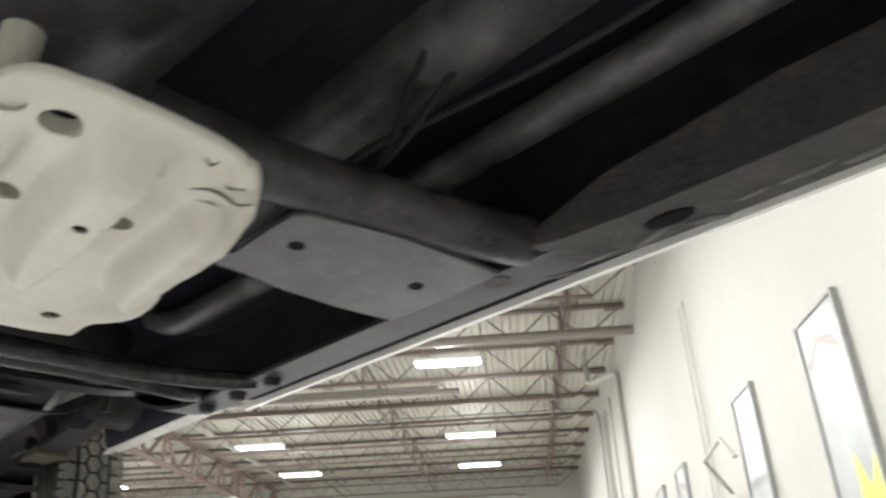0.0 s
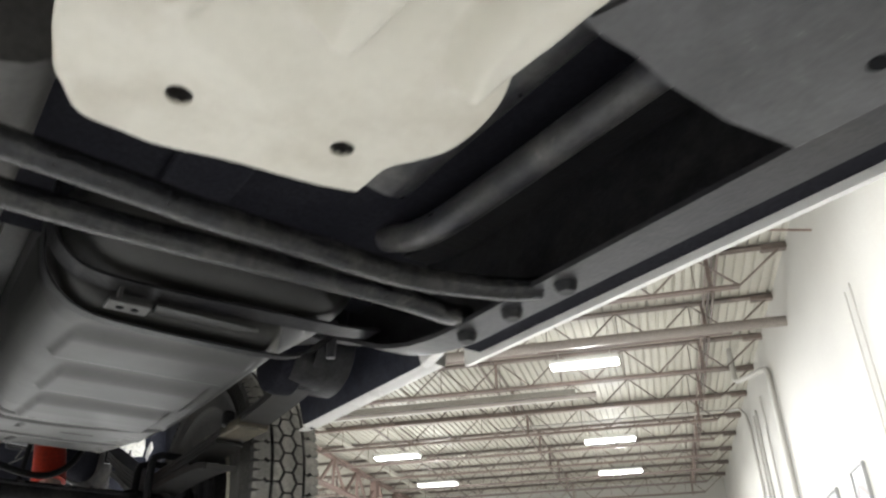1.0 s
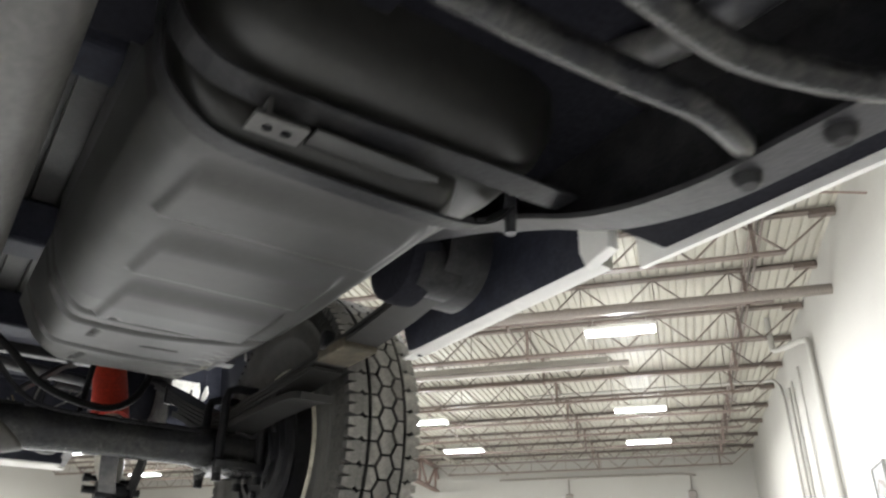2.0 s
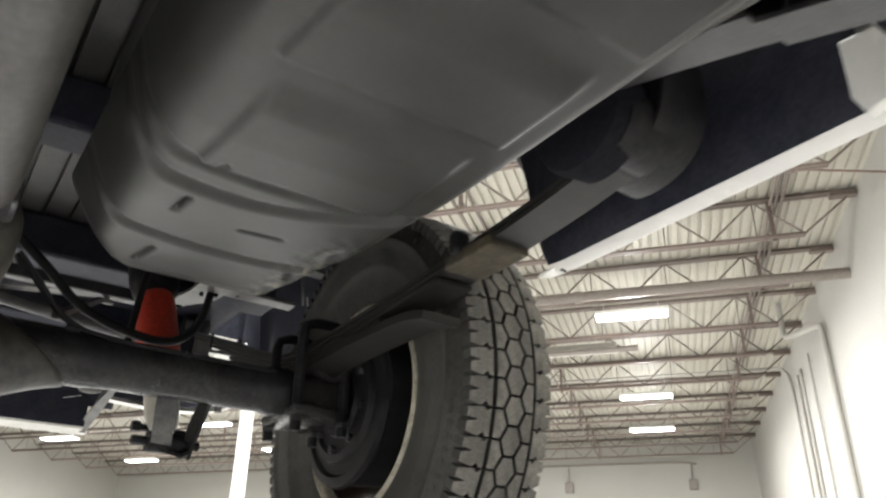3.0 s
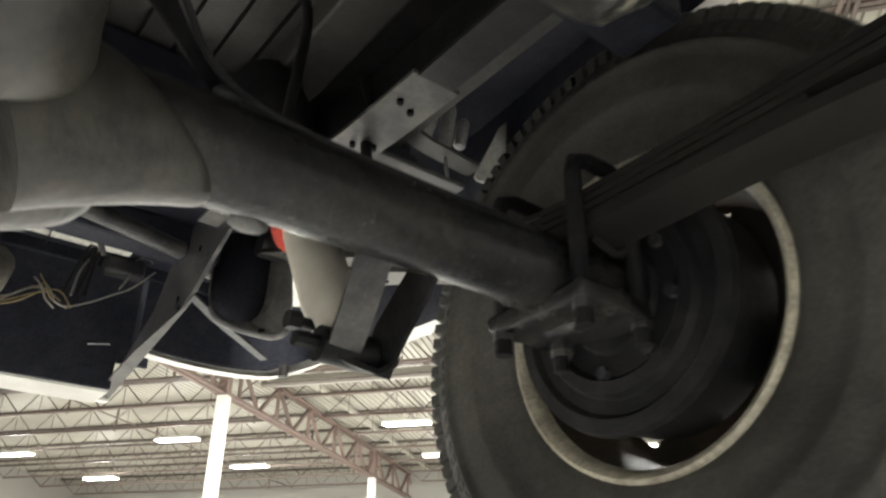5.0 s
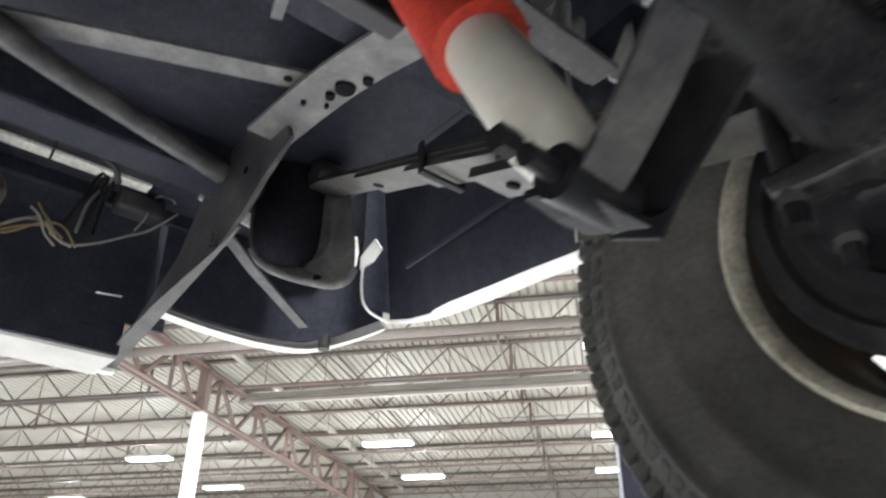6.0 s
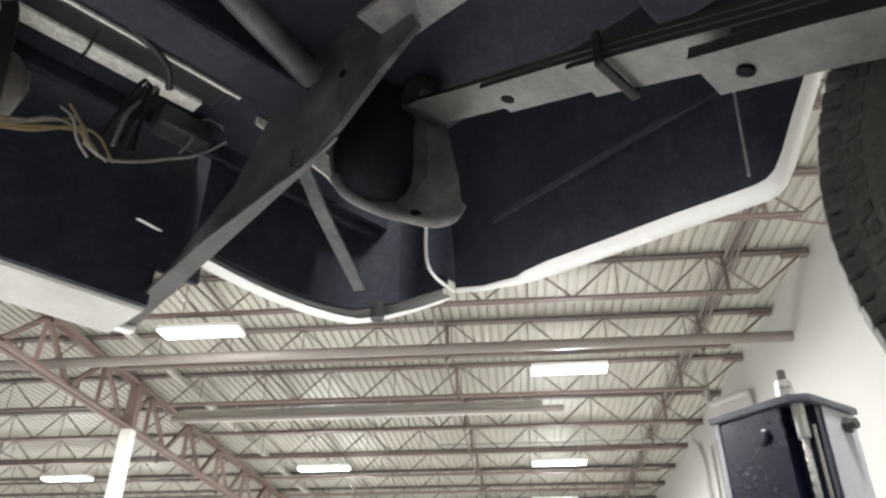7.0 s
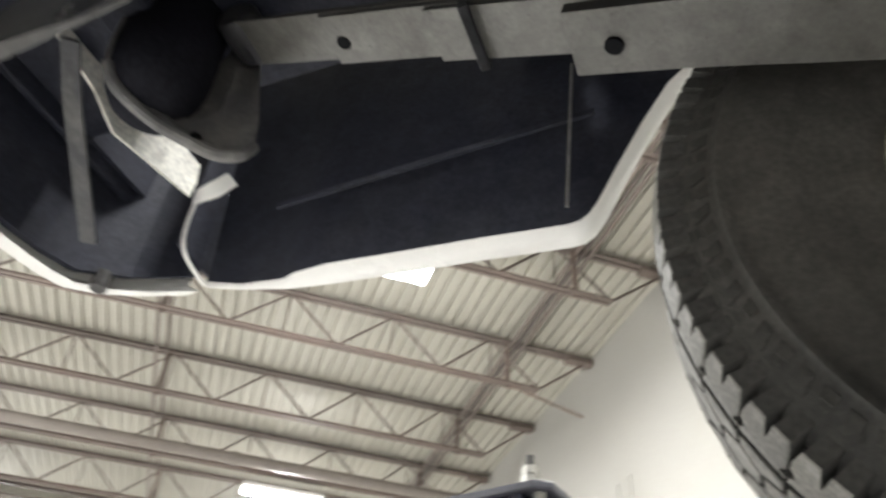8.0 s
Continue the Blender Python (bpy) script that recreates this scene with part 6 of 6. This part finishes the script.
for pts in ([(-0.02, 0.90, 2.435), (0.05, 0.922, 2.43), (0.113, 0.937, 2.425), (0.175, 0.958, 2.42), (0.24, 0.985, 2.415), (0.262, 1.01, 2.40)], [(0.10, 0.935, 2.428), (0.17, 0.925, 2.43), (0.236, 0.917, 2.436), (0.27, 0.918, 2.44)]):
    bm = bmesh.new()
    tube(bm, smooth_line(pts, 5), 0.0055, 8)
    part("brake_cable", bm, M_RAILDARK, truck, "dull grey cable under the bed tail", smooth=True)
bm = bmesh.new()
tube(bm, [(0.158, 0.996, 2.46), (0.160, 1.04, 2.425), (0.161, 1.078, 2.42)], 0.002, 6)
part("cable_tie", bm, M_HOSE, truck)
# muffler hung by a strap behind the tail
bm = bmesh.new()
tube(bm, [(-0.45, 1.11, 2.345), (0.06, 1.11, 2.345), (0.09, 1.11, 2.343), (0.108, 1.11, 2.34), (0.118, 1.11, 2.338)], 0.062, 24, [1, 1, 0.93, 0.75, 0.45])
part("tail_muffler", bm, M_MUFFLER, truck, "dusty tan-grey muffler end", smooth=50)
bm = bmesh.new()
bar(bm, smooth_line([(0.083, 1.05, 2.285), (0.075, 1.035, 2.33), (0.070, 1.035, 2.38), (0.066, 1.045, 2.42), (0.062, 1.05, 2.437)], 5), 0.020, 0.006)
part("muffler_strap", bm, M_HOSE, truck, "black rubber muffler strap", smooth=True)
bm = bmesh.new()
box(bm, 0.282, 0.366, 1.072, 1.115, 2.398, 2.436, 0.008)
part("lamp_socket", bm, M_RAILDARK, truck, "dusty dark lamp socket")

random.seed(4)
for k in range(8):
    bm = bmesh.new()
    q = [random.uniform(-0.008, 0.008) for _ in range(8)]
    x0 = 0.05 + 0.010 * k
    pts = [(x0 - 0.12, 1.06, 2.24 + q[0]), (x0, 1.05 + q[1], 2.265 + q[2]), (x0 + 0.055, 1.06 + q[3], 2.285 + 0.004 * k + q[4]), (x0 + 0.09, 1.07, 2.32 + q[5]), (x0 + 0.115, 1.07 + q[6], 2.335 - 0.006 * k)]
    if k % 3 == 0:
        pts = [(0.158 + 0.003 * k, 1.07, 2.345 + q[0]), (0.172 + 0.003 * k, 1.06 + q[1], 2.32), (0.185 + 0.003 * k, 1.06, 2.30 + q[2]), (0.205 + 0.004 * k, 1.07, 2.292 + q[3])]
    tube(bm, smooth_line(pts, 5), 0.0020, 5)
    part("wire", bm, M_WIRE if k % 2 else M_WIREG, truck, "loose trailer wire")
bm = bmesh.new()
tube(bm, smooth_line([(0.195, 1.07, 2.305), (0.226, 1.07, 2.296), (0.27, 1.075, 2.318), (0.31, 1.075, 2.345), (0.345, 1.075, 2.37), (0.388, 1.08, 2.422)], 6), 0.0022, 6)
part("wire", bm, M_WIREG, truck, "slack grey cable")
bm = bmesh.new()
tube(bm, smooth_line([(0.320, 1.075, 2.36), (0.333, 1.075, 2.39), (0.338, 1.078, 2.425), (0.352, 1.08, 2.445), (0.372, 1.08, 2.447), (0.38, 1.08, 2.44)], 6), 0.0022, 6)
part("wire", bm, M_WIREG, truck, "looped grey cable")
for k in range(7):
    bm = bmesh.new()
    o = 0.009 * (k - 3)
    j = [random.uniform(-0.009, 0.009) for _ in range(6)]
    tube(bm, smooth_line([(0.232 + o + j[0], 1.07, 2.345 - abs(j[1]) * 3), (0.244 + o * 0.6, 1.07 + j[2], 2.385), (0.256 + o * 0.4 + j[3], 1.062, 2.43), (0.262 + j[4], 1.04 + o, 2.47), (0.266 + o, 1.01, 2.49)], 5), 0.0018 if k % 2 else 0.0028, 6)
    part("wiring_loom", bm, M_WIREG if k == 2 else M_HOSE, truck, "ragged taped wiring loom", smooth=True)
bm = bmesh.new()
box(bm, 0.366, 0.396, 1.276, 1.296, 2.172, 2.200, 0.004)
part("bracket_end", bm, M_BODY, bracket, "white painted bracket end")

# a white bar stands for light showing through a slot
bm = bmesh.new()
bar(bm, [(0.282, 1.062, 2.226), (0.330, 1.102, 2.247)], 0.004, 0.002)
part("bumper_tab", bm, M_BODY, truck, "small white bar for light through a bumper slot")

# ---- four-post lift ----
lift = thing("four_post_lift", pose(-1.827, 2.332, 0.0, 0, 0, 51.5), "dark blue four-post car lift with steel cable", "car lift")
PX, PY, PH = 1.142, 0.600, 2.104
post = new("post")
post.parent = lift
post.matrix_basis = pose(PX, PY, 0, 0, 0, -12)
post["label"] = "dark blue steel lift post"
W, D = 0.155, 0.135
bm = bmesh.new()
plate(bm, [(0.0, W), (0.0, 0.036), (0.006, 0.036), (0.03, 0.036), (0.036, 0.03), (0.036, 0.006), (0.036, 0.0), (D, 0.0), (D, W)], "z", 0.015, PH - 0.012, 0.003)
part("post_shell", bm, M_BLUE, post)
# pale strips put the bright wall's reflection into the post's colour
bm = bmesh.new()
box(bm, 0.052, D + 0.002, -0.003, 0.0, 0.015, PH - 0.012, 0.001)
part("side_face", bm, M_POSTGREY, post, "post side painted pale for the wall's reflection")
bm = bmesh.new()
box(bm, -0.003, 0.0, W - 0.006, W + 0.002, 0.015, PH - 0.012, 0.001)
part("edge_face", bm, M_POSTGREY, post, "post edge painted pale for the wall's reflection")
bm = bmesh.new()
plate(bm, [(-0.008, W + 0.008), (-0.008, 0.012), (0.012, -0.008), (D + 0.008, -0.008), (D + 0.008, W + 0.008)], "z", PH - 0.012, PH, 0.002)
part("top_plate", bm, M_PLATE, post, "grey-blue top plate")
CX, CY = 0.013, 0.014
bm = bmesh.new()
tube(bm, [(CX - 0.004, CY + 0.012, PH), (CX - 0.004, CY + 0.012, PH + 0.044)], 0.0065, 14)
stud = part("stud", bm, M_BARE, post, "threaded steel stud")
for z0, r in ((PH, 0.0135), (PH + 0.014, 0.0125)):
    bm = bmesh.new()
    lathe(bm, [(z0, 0.0), (z0, r), (z0 + 0.012, r), (z0 + 0.012, 0.0)], (CX - 0.004, CY + 0.012, 0), "z", 6)
    part("nut", bm, M_GALV, stud, "zinc nut")
bm = bmesh.new()
tube(bm, [(CX, CY, PH - 0.014), (CX, CY, PH - 0.066)], 0.0095, 14)
part("cable_ferrule", bm, M_GALV, post, smooth=True)
for k in range(3):
    bm = bmesh.new()
    pts = []
    for i in range(90):
        a = i * 0.55 + k * 2.094
        pts.append((CX + 0.0028 * math.cos(a), CY + 0.0028 * math.sin(a), PH - 0.064 - i * 0.004))
    tube(bm, pts, 0.0032, 6)
    part("cable_strand", bm, M_GALV, post, "twisted steel lifting cable", smooth=True)
bm = bmesh.new()
box(bm, 0.026, 0.029, 0.001, 0.006, 1.3, PH - 0.045, 0.0008)
part("lock_rod", bm, M_GALV, post)
bm = bmesh.new()
lathe(bm, [(-0.010, 0.0), (-0.010, 0.010), (-0.006, 0.014), (0.0, 0.014)], (0, 0.075, PH - 0.052), "x", 20)
part("round_bolt", bm, M_BLUE, post, smooth=40)
bm = bmesh.new()
lathe(bm, [(-0.022, 0.0), (-0.022, 0.009), (-0.010, 0.009), (-0.010, 0.013), (0.0, 0.013)], (D - 0.03, 0, PH - 0.035), "y", 6)
part("side_bolt", bm, M_BARE, post)
bm = bmesh.new()
box(bm, -0.1, D + 0.1, -0.1, W + 0.1, 0.0, 0.015, 0.003)
part("base_plate", bm, M_BLUE, post)
again(post, lift, pose(-PX, PY, 0, 0, 0, 12) @ MIRROR)
again(post, lift, pose(PX, -4.55, 0, 0, 0, -12))
again(post, lift, pose(-PX, -4.55, 0, 0, 0, 12) @ MIRROR)
# unseen runways, coloured pale to bounce light onto the tyres
for s in (1, -1):
    bm = bmesh.new()
    box(bm, s * 0.75 - 0.22, s * 0.75 + 0.22, -4.75, 0.6, Z_AXLE - R_TYRE - 0.14, Z_AXLE - R_TYRE - 0.002, 0.006)
    part("runway", bm, M_POSTGREY, lift, "unseen steel runway, pale grey to bounce light up")
bm = bmesh.new()
box(bm, -1.10, 1.10, 0.62, 0.74, 1.40, 1.53, 0.006)
part("cross_beam", bm, M_BLUE, lift)
bm = bmesh.new()
box(bm, -1.10, 1.10, -4.52, -4.40, 1.40, 1.53, 0.006)
part("cross_beam", bm, M_BLUE, lift)
bm = bmesh.new()
box(bm, 1.10, 1.16, 0.65, 0.72, 1.36, 1.56, 0.004)
part("beam_end", bm, M_BLUE, lift)
